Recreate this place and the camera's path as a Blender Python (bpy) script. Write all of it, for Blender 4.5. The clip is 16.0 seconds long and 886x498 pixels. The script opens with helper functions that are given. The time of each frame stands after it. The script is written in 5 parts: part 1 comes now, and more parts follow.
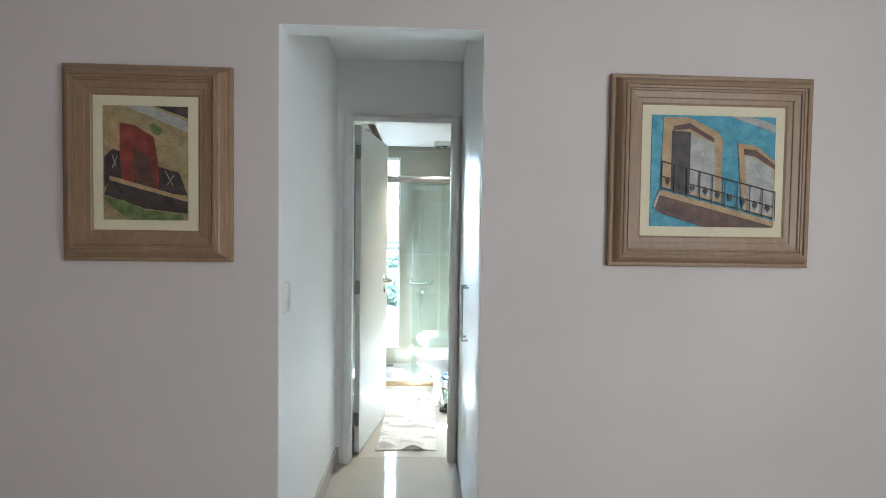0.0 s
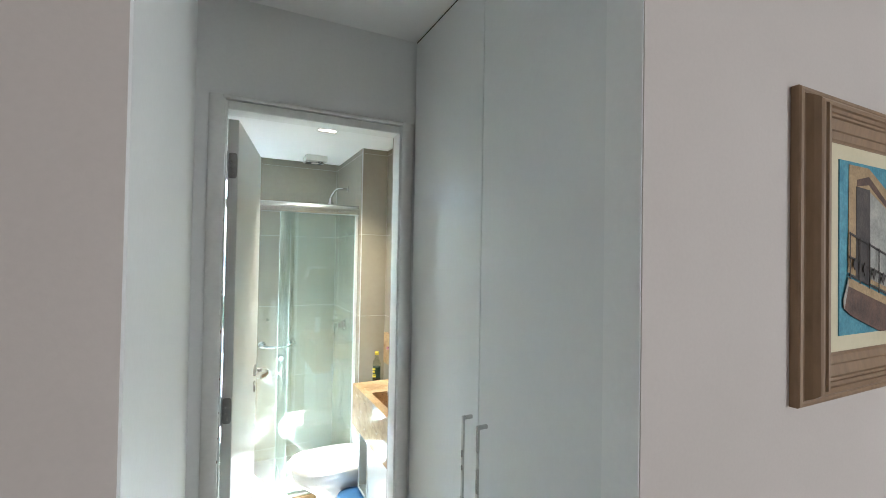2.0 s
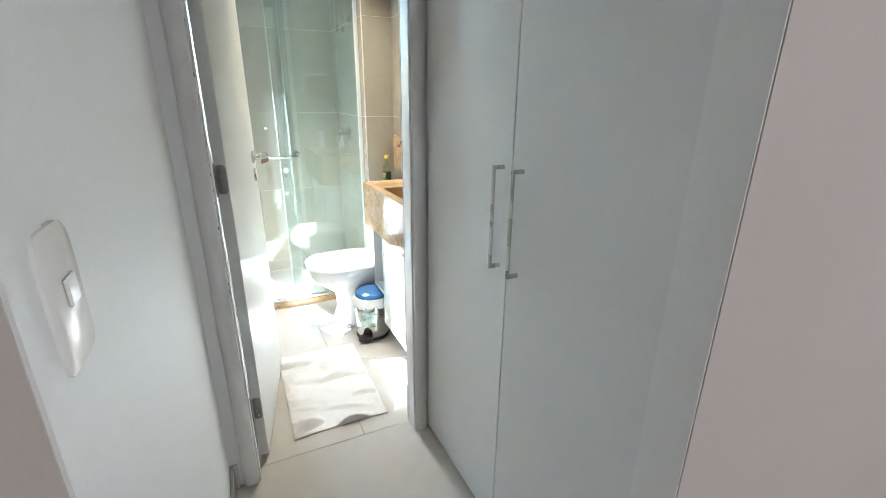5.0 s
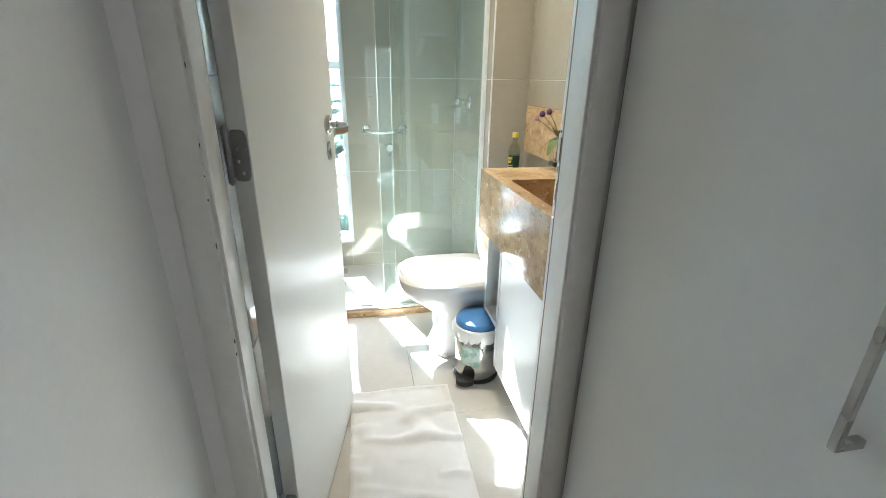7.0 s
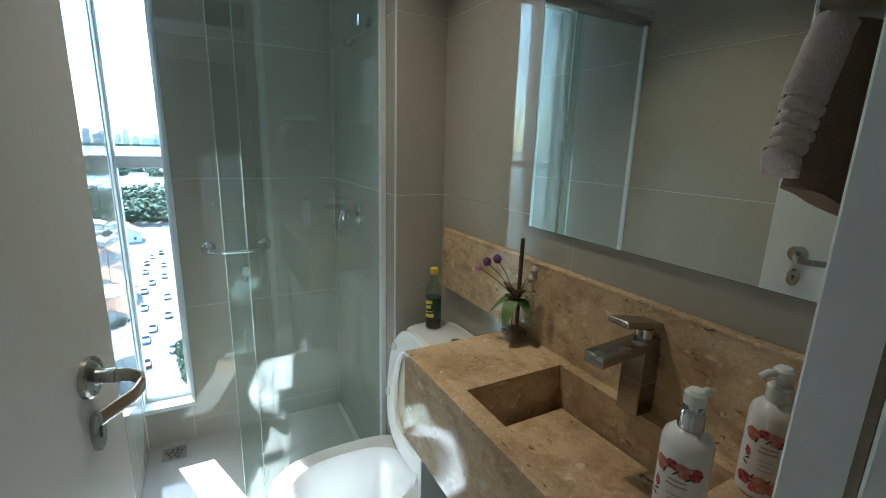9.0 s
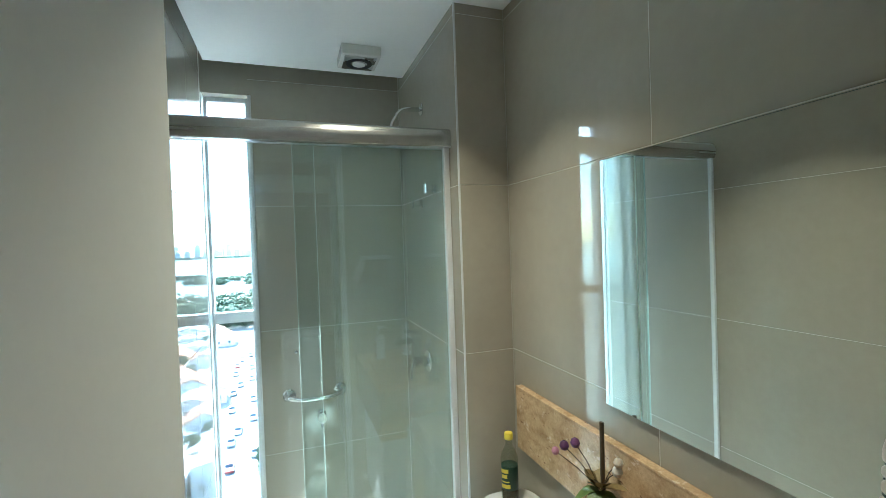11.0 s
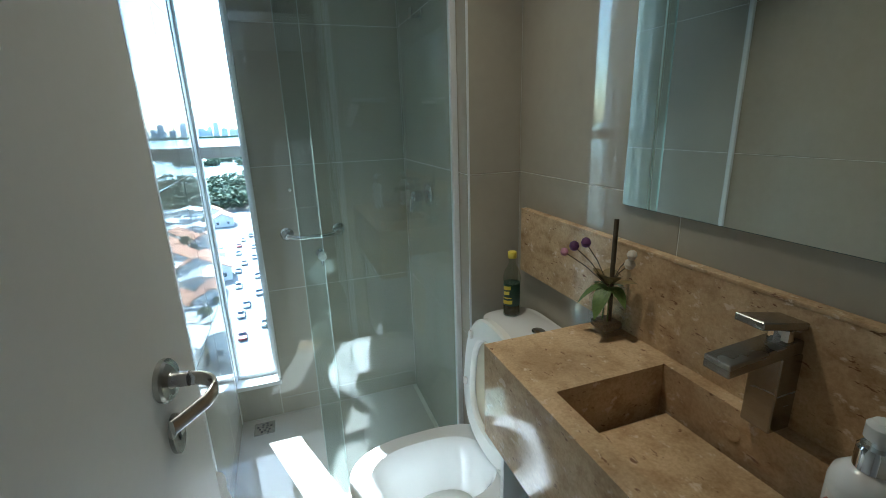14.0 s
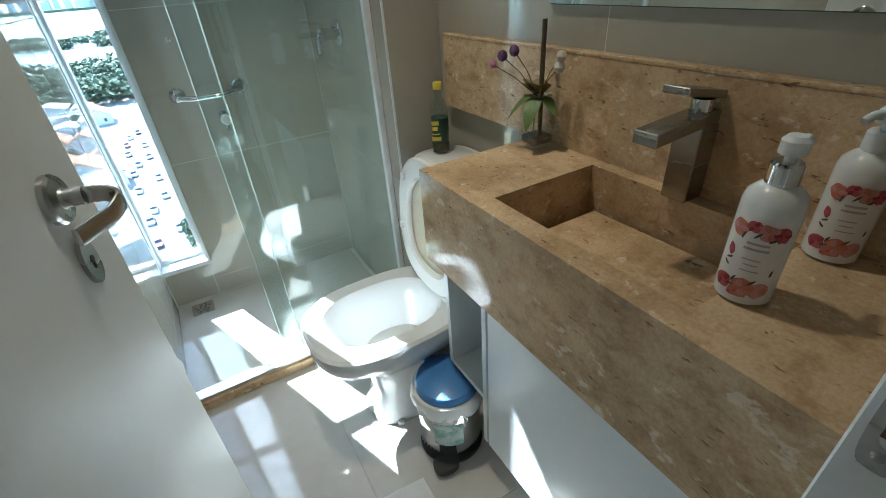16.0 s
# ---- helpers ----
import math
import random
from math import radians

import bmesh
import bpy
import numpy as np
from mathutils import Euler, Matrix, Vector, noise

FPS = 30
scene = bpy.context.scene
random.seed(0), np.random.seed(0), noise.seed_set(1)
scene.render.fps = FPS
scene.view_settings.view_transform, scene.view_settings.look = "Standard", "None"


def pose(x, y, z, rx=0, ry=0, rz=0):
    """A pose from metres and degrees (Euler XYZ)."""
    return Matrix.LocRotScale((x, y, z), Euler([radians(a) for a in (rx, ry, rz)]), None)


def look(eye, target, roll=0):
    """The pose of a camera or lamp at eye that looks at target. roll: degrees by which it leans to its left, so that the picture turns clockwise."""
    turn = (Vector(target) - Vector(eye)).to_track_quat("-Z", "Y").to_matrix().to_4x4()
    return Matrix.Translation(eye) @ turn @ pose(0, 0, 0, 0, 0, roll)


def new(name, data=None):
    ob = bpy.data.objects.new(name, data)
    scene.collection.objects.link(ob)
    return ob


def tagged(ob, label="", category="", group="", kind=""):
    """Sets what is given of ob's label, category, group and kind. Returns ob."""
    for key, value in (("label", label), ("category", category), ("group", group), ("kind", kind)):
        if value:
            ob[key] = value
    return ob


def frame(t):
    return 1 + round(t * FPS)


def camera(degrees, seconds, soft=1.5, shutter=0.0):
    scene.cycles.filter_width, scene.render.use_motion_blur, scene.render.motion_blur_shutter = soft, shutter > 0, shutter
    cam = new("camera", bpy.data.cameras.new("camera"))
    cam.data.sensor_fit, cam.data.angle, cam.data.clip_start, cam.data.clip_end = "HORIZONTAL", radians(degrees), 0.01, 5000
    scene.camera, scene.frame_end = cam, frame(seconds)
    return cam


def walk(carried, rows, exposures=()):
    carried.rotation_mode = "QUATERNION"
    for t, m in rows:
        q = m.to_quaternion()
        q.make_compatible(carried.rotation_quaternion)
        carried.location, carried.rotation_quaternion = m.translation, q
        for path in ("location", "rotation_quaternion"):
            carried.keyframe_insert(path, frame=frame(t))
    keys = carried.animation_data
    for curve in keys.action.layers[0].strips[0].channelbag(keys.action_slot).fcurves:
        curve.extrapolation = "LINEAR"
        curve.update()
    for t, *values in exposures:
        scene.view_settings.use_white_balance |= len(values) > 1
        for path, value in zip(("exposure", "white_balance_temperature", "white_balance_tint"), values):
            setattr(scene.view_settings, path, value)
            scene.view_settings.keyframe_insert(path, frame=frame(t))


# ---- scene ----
cam = camera(90.1, 16.0, soft=0.8)
EXPOSURES = [(0, 5.55, 5200, 0), (1.5, 5.6, 5250, 0), (2.5, 5.6, 5400, 1), (4.5, 5.5, 5400, 4), (7.0, 4.98, 5500, 3), (7.5, 4.75, 5250, 1), (8.0, 4.25, 5150, -1), (8.5, 3.65, 5150, -1),
             (9.0, 3.45, 5150, -1), (10.0, 4.05, 5200, -2), (12.5, 4.45, 5150, -11), (13.0, 4.1, 5100, -12), (13.5, 3.7, 5150, -7), (14.0, 3.25, 5100, -2), (15.0, 3.2, 5100, -2), (16, 3.65, 5150, -1)]
PATH = [
    (0, (0.082, -2.717, 1.411), (0.163, -0.719, 1.352), 0.8),
    (0.5, (-0.076, -2.36, 1.444), (0.031, -0.364, 1.374), 0.9),
    (1, (-0.179, -2.066, 1.49), (0.144, -0.093, 1.418), 1.4),
    (1.5, (-0.269, -1.818, 1.561), (0.272, 0.106, 1.517), 1.3),
    (2, (-0.367, -1.61, 1.629), (0.523, 0.181, 1.66), 1.0),
    (2.5, (-0.391, -1.55, 1.67), (0.636, 0.158, 1.84), 0.7),
    (3, (-0.354, -1.528, 1.618), (0.68, 0.174, 1.803), 0.6),
    (3.5, (-0.323, -1.496, 1.528), (0.716, 0.212, 1.558), 0.9),
    (4, (-0.313, -1.483, 1.452), (0.663, 0.241, 1.178), 1.0),
    (4.5, (-0.321, -1.469, 1.382), (0.586, 0.219, 0.809), 1.0),
    (7, (-0.145, -0.721, 1.207), (0.216, 1.11, 0.487), 0.9),
    (7.5, (-0.079, -0.446, 1.23), (0.214, 1.407, 0.539), -0.4),
    (8, (-0.094, -0.184, 1.266), (0.37, 1.655, 0.63), -1.7),
    (8.5, (-0.096, -0.035, 1.305), (0.65, 1.721, 0.707), -0.1),
    (9, (-0.078, -0.008, 1.374), (0.854, 1.702, 0.916), 1.7),
    (9.5, (-0.06, -0.008, 1.454), (0.96, 1.689, 1.169), 1.7),
    (10, (-0.052, -0.005, 1.515), (0.882, 1.754, 1.332), -0.8),
    (12.5, (-0.064, 0.028, 1.599), (0.3, 1.994, 1.65), -0.3),
    (13, (-0.047, 0.054, 1.514), (0.29, 2.018, 1.348), -0.5),
    (13.5, (-0.038, 0.065, 1.442), (0.377, 1.984, 1.063), -1.0),
    (14, (-0.057, 0.081, 1.369), (0.576, 1.895, 0.814), -1.8),
    (14.5, (-0.065, 0.091, 1.341), (0.721, 1.795, 0.649), -6.7),
    (15, (-0.078, 0.098, 1.306), (0.802, 1.711, 0.516), -8.0),
    (15.5, (-0.074, 0.093, 1.273), (0.752, 1.637, 0.307), -5.8),
    (16, (-0.082, 0.078, 1.252), (0.728, 1.563, 0.186), -4.3),
]
walk(cam, [(t, look(e, g, r)) for t, e, g, r in PATH], exposures=EXPOSURES)

# ---- light and exposure ----
world = bpy.data.worlds.new("sky")
scene.world = world
world.use_nodes = True
wn = world.node_tree
sky = wn.nodes.new("ShaderNodeTexSky")
sky.sky_type = "NISHITA"
sky.sun_disc = False
sky.sun_elevation = radians(46.5)
sky.sun_rotation = radians(-19.8)
sky.dust_density = 1.2
wn.links.new(sky.outputs[0], wn.nodes["Background"].inputs[0])
wn.nodes["Background"].inputs[1].default_value = 0.15
SUN_DIR = Vector((0.339 * 0.688, -0.941 * 0.688, -0.725))
sun = new("sun", bpy.data.lights.new("sun", "SUN"))
sun.data.energy, sun.data.angle, sun.data.color = 4.2, radians(0.5), (1, 0.97, 0.92)
sun.matrix_world = Matrix.Translation((0, 8, 12)) @ SUN_DIR.to_track_quat("-Z", "Y").to_matrix().to_4x4()


def area(name, m, sx, sy, watts, colour):
    ob = new(name, bpy.data.lights.new(name, "AREA"))
    ob.data.shape, ob.data.size, ob.data.size_y = "RECTANGLE", sx, sy
    ob.data.energy, ob.data.color = watts, colour
    ob.matrix_world = m
    return ob


# unseen fill lamp added to light the living room, off to the side of the walker
area("living_room_fill", look((2.58, -3.6, 1.5), (0, -2.7, 1.35)), 2.0, 1.6, 2.3, (1.0, 0.89, 0.82))
# the small ceiling downlight of the bathroom
downlight = area("bathroom_downlight", look((0.171, 1.0, 2.3555), (0.171, 1.001, 0)), 0.08, 0.08, 0.3, (1.0, 0.78, 0.54))
downlight.data.spread = radians(95)


# ---- materials ----
def shader(name, colour, rough=0.5, metal=0.0, **more):
    mat = bpy.data.materials.new(name)
    mat.use_nodes = True
    bsdf = mat.node_tree.nodes["Principled BSDF"]
    bsdf.inputs["Base Color"].default_value = (*colour, 1)
    bsdf.inputs["Roughness"].default_value = rough
    bsdf.inputs["Metallic"].default_value = metal
    for key, value in more.items():
        bsdf.inputs[key.replace("_", " ")].default_value = value
    return mat


def ramp(nt, fac, stops):
    node = nt.nodes.new("ShaderNodeValToRGB")
    el = node.color_ramp.elements
    while len(el) < len(stops):
        el.new(0.5)
    for e, (p, c) in zip(el, stops):
        e.position, e.color = p, (*c, 1)
    nt.links.new(fac, node.inputs[0])
    return node.outputs[0]


def noise_tex(nt, scale, detail=4.0, stretch=None, rough=0.55):
    co = nt.nodes.new("ShaderNodeTexCoord")
    out = co.outputs["Object"]
    if stretch:
        mp = nt.nodes.new("ShaderNodeMapping")
        mp.inputs["Scale"].default_value = stretch
        nt.links.new(out, mp.inputs[0])
        out = mp.outputs[0]
    node = nt.nodes.new("ShaderNodeTexNoise")
    node.inputs["Scale"].default_value = scale
    node.inputs["Detail"].default_value = detail
    node.inputs["Roughness"].default_value = rough
    nt.links.new(out, node.inputs["Vector"])
    return node.outputs["Fac"]


def mixed(nt, fac, a, b, kind="MIX"):
    node = nt.nodes.new("ShaderNodeMix")
    node.data_type, node.blend_type = "RGBA", kind
    for slot, v in ((0, fac), (6, a), (7, b)):
        if isinstance(v, (int, float)):
            node.inputs[slot].default_value = v
        elif isinstance(v, tuple):
            node.inputs[slot].default_value = (*v, 1)
        else:
            nt.links.new(v, node.inputs[slot])
    return node.outputs[2]


def grained(name, dark, light, rough, scale, fine=0.0, bump=0.0, stretch=None, spread=0.25, rough_var=0.0, per_piece=0.0, fine_scale=9.0, **more):
    """Two scales of mottling between two colours, with bump and uneven gloss."""
    mat = shader(name, light, rough, **more)
    nt = mat.node_tree
    bsdf = nt.nodes["Principled BSDF"]
    big = noise_tex(nt, scale, 3.0, stretch)
    small = noise_tex(nt, scale * fine_scale, 5.0, stretch)
    col = ramp(nt, big, [(0.5 - spread, dark), (0.5 + spread, light)])
    if fine:
        shade = ramp(nt, small, [(0.3, (1 - fine,) * 3), (0.7, (1.0,) * 3)])
        col = mixed(nt, 1.0, col, shade, "MULTIPLY")
    if per_piece:
        info = nt.nodes.new("ShaderNodeObjectInfo")
        shade = ramp(nt, info.outputs["Random"], [(0.0, (1 - per_piece,) * 3), (1.0, (1.0,) * 3)])
        col = mixed(nt, 1.0, col, shade, "MULTIPLY")
    nt.links.new(col, bsdf.inputs["Base Color"])
    if bump:
        node = nt.nodes.new("ShaderNodeBump")
        node.inputs["Strength"].default_value = bump
        node.inputs["Distance"].default_value = 0.004
        nt.links.new(small, node.inputs["Height"])
        nt.links.new(node.outputs[0], bsdf.inputs["Normal"])
    if rough_var:
        r = nt.nodes.new("ShaderNodeMapRange")
        r.inputs["To Min"].default_value, r.inputs["To Max"].default_value = max(rough - rough_var, 0.001), rough + rough_var
        nt.links.new(big, r.inputs["Value"])
        nt.links.new(r.outputs[0], bsdf.inputs["Roughness"])
    return mat


PLASTER = grained("beige_wall_paint", (0.555, 0.50, 0.46), (0.61, 0.55, 0.51), 0.75, 1.3, fine=0.03, bump=0.06, fine_scale=90)
WHITE_WALL = grained("white_wall_paint", (0.79, 0.80, 0.79), (0.83, 0.835, 0.825), 0.5, 1.1, fine=0.03, bump=0.05, fine_scale=80)
CEILING = grained("ceiling_paint", (0.83, 0.83, 0.82), (0.87, 0.87, 0.86), 0.8, 1.0, fine=0.02, bump=0.03, fine_scale=90)
LACQUER = grained("white_satin_lacquer", (0.73, 0.74, 0.72), (0.78, 0.79, 0.77), 0.33, 1.6, fine=0.02, bump=0.02, rough_var=0.05, fine_scale=60)
WARDROBE = grained("grey_white_laminate", (0.73, 0.745, 0.74), (0.77, 0.78, 0.775), 0.3, 1.2, fine=0.02, bump=0.03, rough_var=0.05, fine_scale=60)
TRIM = grained("painted_door_frame", (0.72, 0.72, 0.70), (0.79, 0.79, 0.77), 0.38, 6.0, fine=0.06, bump=0.06, rough_var=0.06)
GAP_SHADE = grained("painted_gap_shade", (0.05, 0.048, 0.045), (0.07, 0.066, 0.06), 0.8, 5.0)
TILE = grained("polished_beige_wall_tile", (0.375, 0.345, 0.282), (0.425, 0.394, 0.327), 0.0, 2.2, fine=0.05, per_piece=0.04, fine_scale=14, Specular_IOR_Level=0.6)
GROUT = grained("pale_grout", (0.66, 0.64, 0.58), (0.74, 0.72, 0.66), 0.8, 30.0, fine=0.1)
FLOOR = grained("polished_porcelain_floor", (0.50, 0.475, 0.435), (0.57, 0.545, 0.50), 0.045, 1.7, fine=0.05, rough_var=0.008, per_piece=0.03, fine_scale=14, Specular_IOR_Level=0.42)
CERAMIC = grained("white_glazed_ceramic", (0.72, 0.72, 0.71), (0.76, 0.76, 0.75), 0.07, 3.0, fine=0.01, Coat_Weight=0.4)
SEAT = grained("white_plastic_seat", (0.80, 0.79, 0.75), (0.83, 0.82, 0.78), 0.25, 4.0, fine=0.02)
SEAT_UNDER = grained("yellowed_seat_pad", (0.62, 0.56, 0.40), (0.70, 0.64, 0.48), 0.4, 6.0, fine=0.04)
CHROME = grained("chrome", (0.68, 0.69, 0.70), (0.78, 0.79, 0.80), 0.045, 14.0, fine=0.05, rough_var=0.015, Metallic=1.0)
SATIN = grained("satin_nickel", (0.48, 0.48, 0.47), (0.58, 0.58, 0.56), 0.27, 12.0, fine=0.08, rough_var=0.06, Metallic=1.0)
HINGE = grained("worn_grey_hinge_steel", (0.30, 0.30, 0.29), (0.42, 0.42, 0.41), 0.42, 20.0, fine=0.15, rough_var=0.08, Metallic=0.8)
ALU = grained("white_aluminium", (0.66, 0.67, 0.67), (0.72, 0.73, 0.73), 0.3, 8.0, fine=0.03)
RAIL = grained("anodised_aluminium", (0.58, 0.58, 0.56), (0.68, 0.68, 0.66), 0.28, 5.0, fine=0.06, rough_var=0.06, Metallic=0.9, stretch=(0.2, 4, 4))
BLACK = grained("black_rubber_and_dark_marks", (0.02, 0.02, 0.02), (0.035, 0.035, 0.035), 0.5, 15.0, fine=0.2)
MIRROR = shader("mirror_silver", (0.80, 0.84, 0.82), 0.0, 1.0)
MIRROR_EDGE = grained("mirror_cut_edge", (0.05, 0.10, 0.09), (0.09, 0.15, 0.13), 0.2, 9.0)


def glass(name, colour, rough=0.0, low=0.04, film=0.0, film_colour=(0.8, 0.88, 0.85), film_fade=None):
    """Thin glass: mostly see-through, mirror gloss that grows at a slant, and a streaky film that scatters a pale veil.
    """
    mat = bpy.data.materials.new(name)
    mat.use_nodes = True
    nt = mat.node_tree
    nt.nodes.remove(nt.nodes["Principled BSDF"])
    out = nt.nodes["Material Output"]
    tr = nt.nodes.new("ShaderNodeBsdfTransparent")
    tr.inputs[0].default_value = (*colour, 1)
    gl = nt.nodes.new("ShaderNodeBsdfGlossy")
    gl.inputs["Roughness"].default_value = rough
    lw = nt.nodes.new("ShaderNodeLayerWeight")
    lw.inputs[0].default_value = 0.5
    pw = nt.nodes.new("ShaderNodeMath")
    pw.operation = "POWER"
    pw.inputs[1].default_value = 4.5
    nt.links.new(lw.outputs["Facing"], pw.inputs[0])
    fr = nt.nodes.new("ShaderNodeMapRange")
    fr.inputs["To Min"].default_value, fr.inputs["To Max"].default_value = low, 0.95
    nt.links.new(pw.outputs[0], fr.inputs["Value"])
    seen = tr.outputs[0]
    if film:
        diffuse = nt.nodes.new("ShaderNodeBsdfDiffuse")
        passing = nt.nodes.new("ShaderNodeBsdfTranslucent")
        for node in (diffuse, passing):
            node.inputs["Color"].default_value = (*film_colour, 1)
        half = nt.nodes.new("ShaderNodeMixShader")
        nt.links.new(diffuse.outputs[0], half.inputs[1])
        nt.links.new(passing.outputs[0], half.inputs[2])
        streak = noise_tex(nt, 5.0, 4.0, (3.0, 1.0, 0.35))
        amount = nt.nodes.new("ShaderNodeMapRange")
        amount.inputs["From Min"].default_value, amount.inputs["From Max"].default_value = 0.3, 0.7
        amount.inputs["To Min"].default_value, amount.inputs["To Max"].default_value = film * 0.6, film * 1.4
        nt.links.new(streak, amount.inputs["Value"])
        strength = amount.outputs[0]
        if film_fade:
            # the film fades out at low x, so that no sunlit stripe shows there
            place = nt.nodes.new("ShaderNodeSeparateXYZ")
            nt.links.new(nt.nodes.new("ShaderNodeTexCoord").outputs["Object"], place.inputs[0])
            clear = nt.nodes.new("ShaderNodeMapRange")
            clear.inputs["From Min"].default_value, clear.inputs["From Max"].default_value = film_fade
            nt.links.new(place.outputs["X"], clear.inputs["Value"])
            times = nt.nodes.new("ShaderNodeMath")
            times.operation = "MULTIPLY"
            nt.links.new(clear.outputs[0], times.inputs[0])
            nt.links.new(strength, times.inputs[1])
            strength = times.outputs[0]
        filmed = nt.nodes.new("ShaderNodeMixShader")
        nt.links.new(strength, filmed.inputs[0])
        nt.links.new(seen, filmed.inputs[1])
        nt.links.new(half.outputs[0], filmed.inputs[2])
        seen = filmed.outputs[0]
    mx = nt.nodes.new("ShaderNodeMixShader")
    nt.links.new(fr.outputs[0], mx.inputs[0])
    nt.links.new(seen, mx.inputs[1])
    nt.links.new(gl.outputs[0], mx.inputs[2])
    nt.links.new(mx.outputs[0], out.inputs[0])
    return mat


SHOWER_GLASS = glass("clear_shower_glass", (0.97, 0.99, 0.985), 0.0, low=0.05, film=0.004)
SLIDING_GLASS = glass("green_shower_glass", (0.90, 0.965, 0.945), 0.0, low=0.09, film=0.05, film_colour=(0.72, 0.84, 0.81), film_fade=(0.05, 0.10))
GLASS_EDGE = grained("pale_green_glass_edge", (0.40, 0.52, 0.48), (0.52, 0.62, 0.58), 0.3, 8.0)
WINDOW_GLASS = glass("tinted_window_glass", (0.86, 0.88, 0.88))
VASE_GLASS = glass("clear_vase_glass", (0.985, 0.995, 0.99), 0.0, low=0.05)
BOTTLE_PET = glass("clear_bottle_plastic", (0.86, 0.90, 0.84), 0.05, low=0.06)


def travertine():
    """Warm polished stone: soft clouds, pale shell spots, short dark pits drawn out along the bedding."""
    mat = shader("polished_travertine", (0.5, 0.36, 0.24), 0.08, Specular_IOR_Level=0.2)
    nt = mat.node_tree
    bsdf = nt.nodes["Principled BSDF"]
    cloud = noise_tex(nt, 5.0, 6.0, (1.0, 0.85, 1.2), 0.62)
    col = ramp(nt, cloud, [(0.30, (0.42, 0.29, 0.165)), (0.44, (0.55, 0.40, 0.235)), (0.58, (0.66, 0.49, 0.30)), (0.74, (0.55, 0.375, 0.21))])
    blotch = noise_tex(nt, 19.0, 7.0, (1.0, 0.8, 1.2), 0.72)
    col = mixed(nt, 1.0, col, ramp(nt, blotch, [(0.34, (0.70, 0.64, 0.58)), (0.52, (1.0, 1.0, 1.0))]), "MULTIPLY")
    fine = noise_tex(nt, 150.0, 5.0, None, 0.7)
    col = mixed(nt, 1.0, col, ramp(nt, fine, [(0.32, (0.80, 0.77, 0.73)), (0.60, (1.0, 1.0, 1.0))]), "MULTIPLY")
    pale = noise_tex(nt, 30.0, 5.0, (1.0, 0.8, 1.2), 0.65)
    col = mixed(nt, ramp(nt, pale, [(0.60, (0, 0, 0)), (0.66, (0.7, 0.7, 0.7))]), col, (0.76, 0.64, 0.48))
    pits = noise_tex(nt, 62.0, 5.0, (1.0, 0.5, 1.5), 0.66)
    pit = ramp(nt, pits, [(0.635, (0, 0, 0)), (0.67, (0.85, 0.85, 0.85))])
    col = mixed(nt, pit, col, (0.17, 0.085, 0.05))
    nt.links.new(col, bsdf.inputs["Base Color"])
    b = nt.nodes.new("ShaderNodeBump")
    b.inputs["Strength"].default_value, b.inputs["Distance"].default_value = 0.12, 0.0015
    b.invert = True
    nt.links.new(pit, b.inputs["Height"])
    nt.links.new(b.outputs[0], bsdf.inputs["Normal"])
    return mat


STONE = travertine()


# ---- mesh helpers ----
def link(name, bm, material, parent=None, smooth=False, label=""):
    me = bpy.data.meshes.new(name)
    bmesh.ops.recalc_face_normals(bm, faces=bm.faces[:])
    bm.to_mesh(me)
    bm.free()
    if smooth:
        me.polygons.foreach_set("use_smooth", [True] * len(me.polygons))
        me.set_sharp_from_angle(angle=radians(38))
    me.materials.append(material)
    ob = new(name, me)
    if parent:
        ob.parent = parent
    if label:
        ob["label"] = label
    return ob


def part(name, bm, material, parent, label="", smooth=False):
    return link(name, bm, material, parent, smooth, label)


def thing(name, label, category, group="", m=None):
    ob = new(name)
    ob.empty_display_size = 0.05
    if m is not None:
        ob.matrix_basis = m
    return tagged(ob, label, category, group)


def box(x0, x1, y0, y1, z0, z1, bevel=0.0, bm=None, segments=1):
    own = bmesh.new()
    bmesh.ops.create_cube(own, size=1)
    for v in own.verts:
        v.co = Vector(((x0 + x1) / 2 + v.co.x * (x1 - x0), (y0 + y1) / 2 + v.co.y * (y1 - y0), (z0 + z1) / 2 + v.co.z * (z1 - z0)))
    if bevel:
        bmesh.ops.bevel(own, geom=own.edges[:], offset=bevel, segments=segments, affect="EDGES", profile=0.6)
    return join(bm, own)


def join(bm, own):
    if bm is None:
        return own
    me = bpy.data.meshes.new("join")
    own.to_mesh(me)
    own.free()
    bm.from_mesh(me)
    bpy.data.meshes.remove(me)
    return bm


def lathe(profile, steps=28, bm=None, centre=(0, 0, 0), axis="z", sx=1.0, sy=1.0):
    """A turned shape from (radius, height) pairs; axis tells which way its height runs."""
    own = bmesh.new()
    rings = []
    for r, h in profile:
        ring = []
        for i in range(steps):
            a = 2 * math.pi * i / steps
            p = (r * math.cos(a) * sx, r * math.sin(a) * sy, h)
            if axis == "x":
                p = (p[2], p[0], p[1])
            elif axis == "y":
                p = (p[0], p[2], p[1])
            ring.append(own.verts.new(Vector(p) + Vector(centre)))
        rings.append(ring)
    for a, b in zip(rings, rings[1:]):
        for i in range(steps):
            own.faces.new((a[i], a[(i + 1) % steps], b[(i + 1) % steps], b[i]))
    for ring in (rings[0], rings[-1]):
        own.faces.new(ring)
    bmesh.ops.remove_doubles(own, verts=own.verts[:], dist=1e-5)
    return join(bm, own)


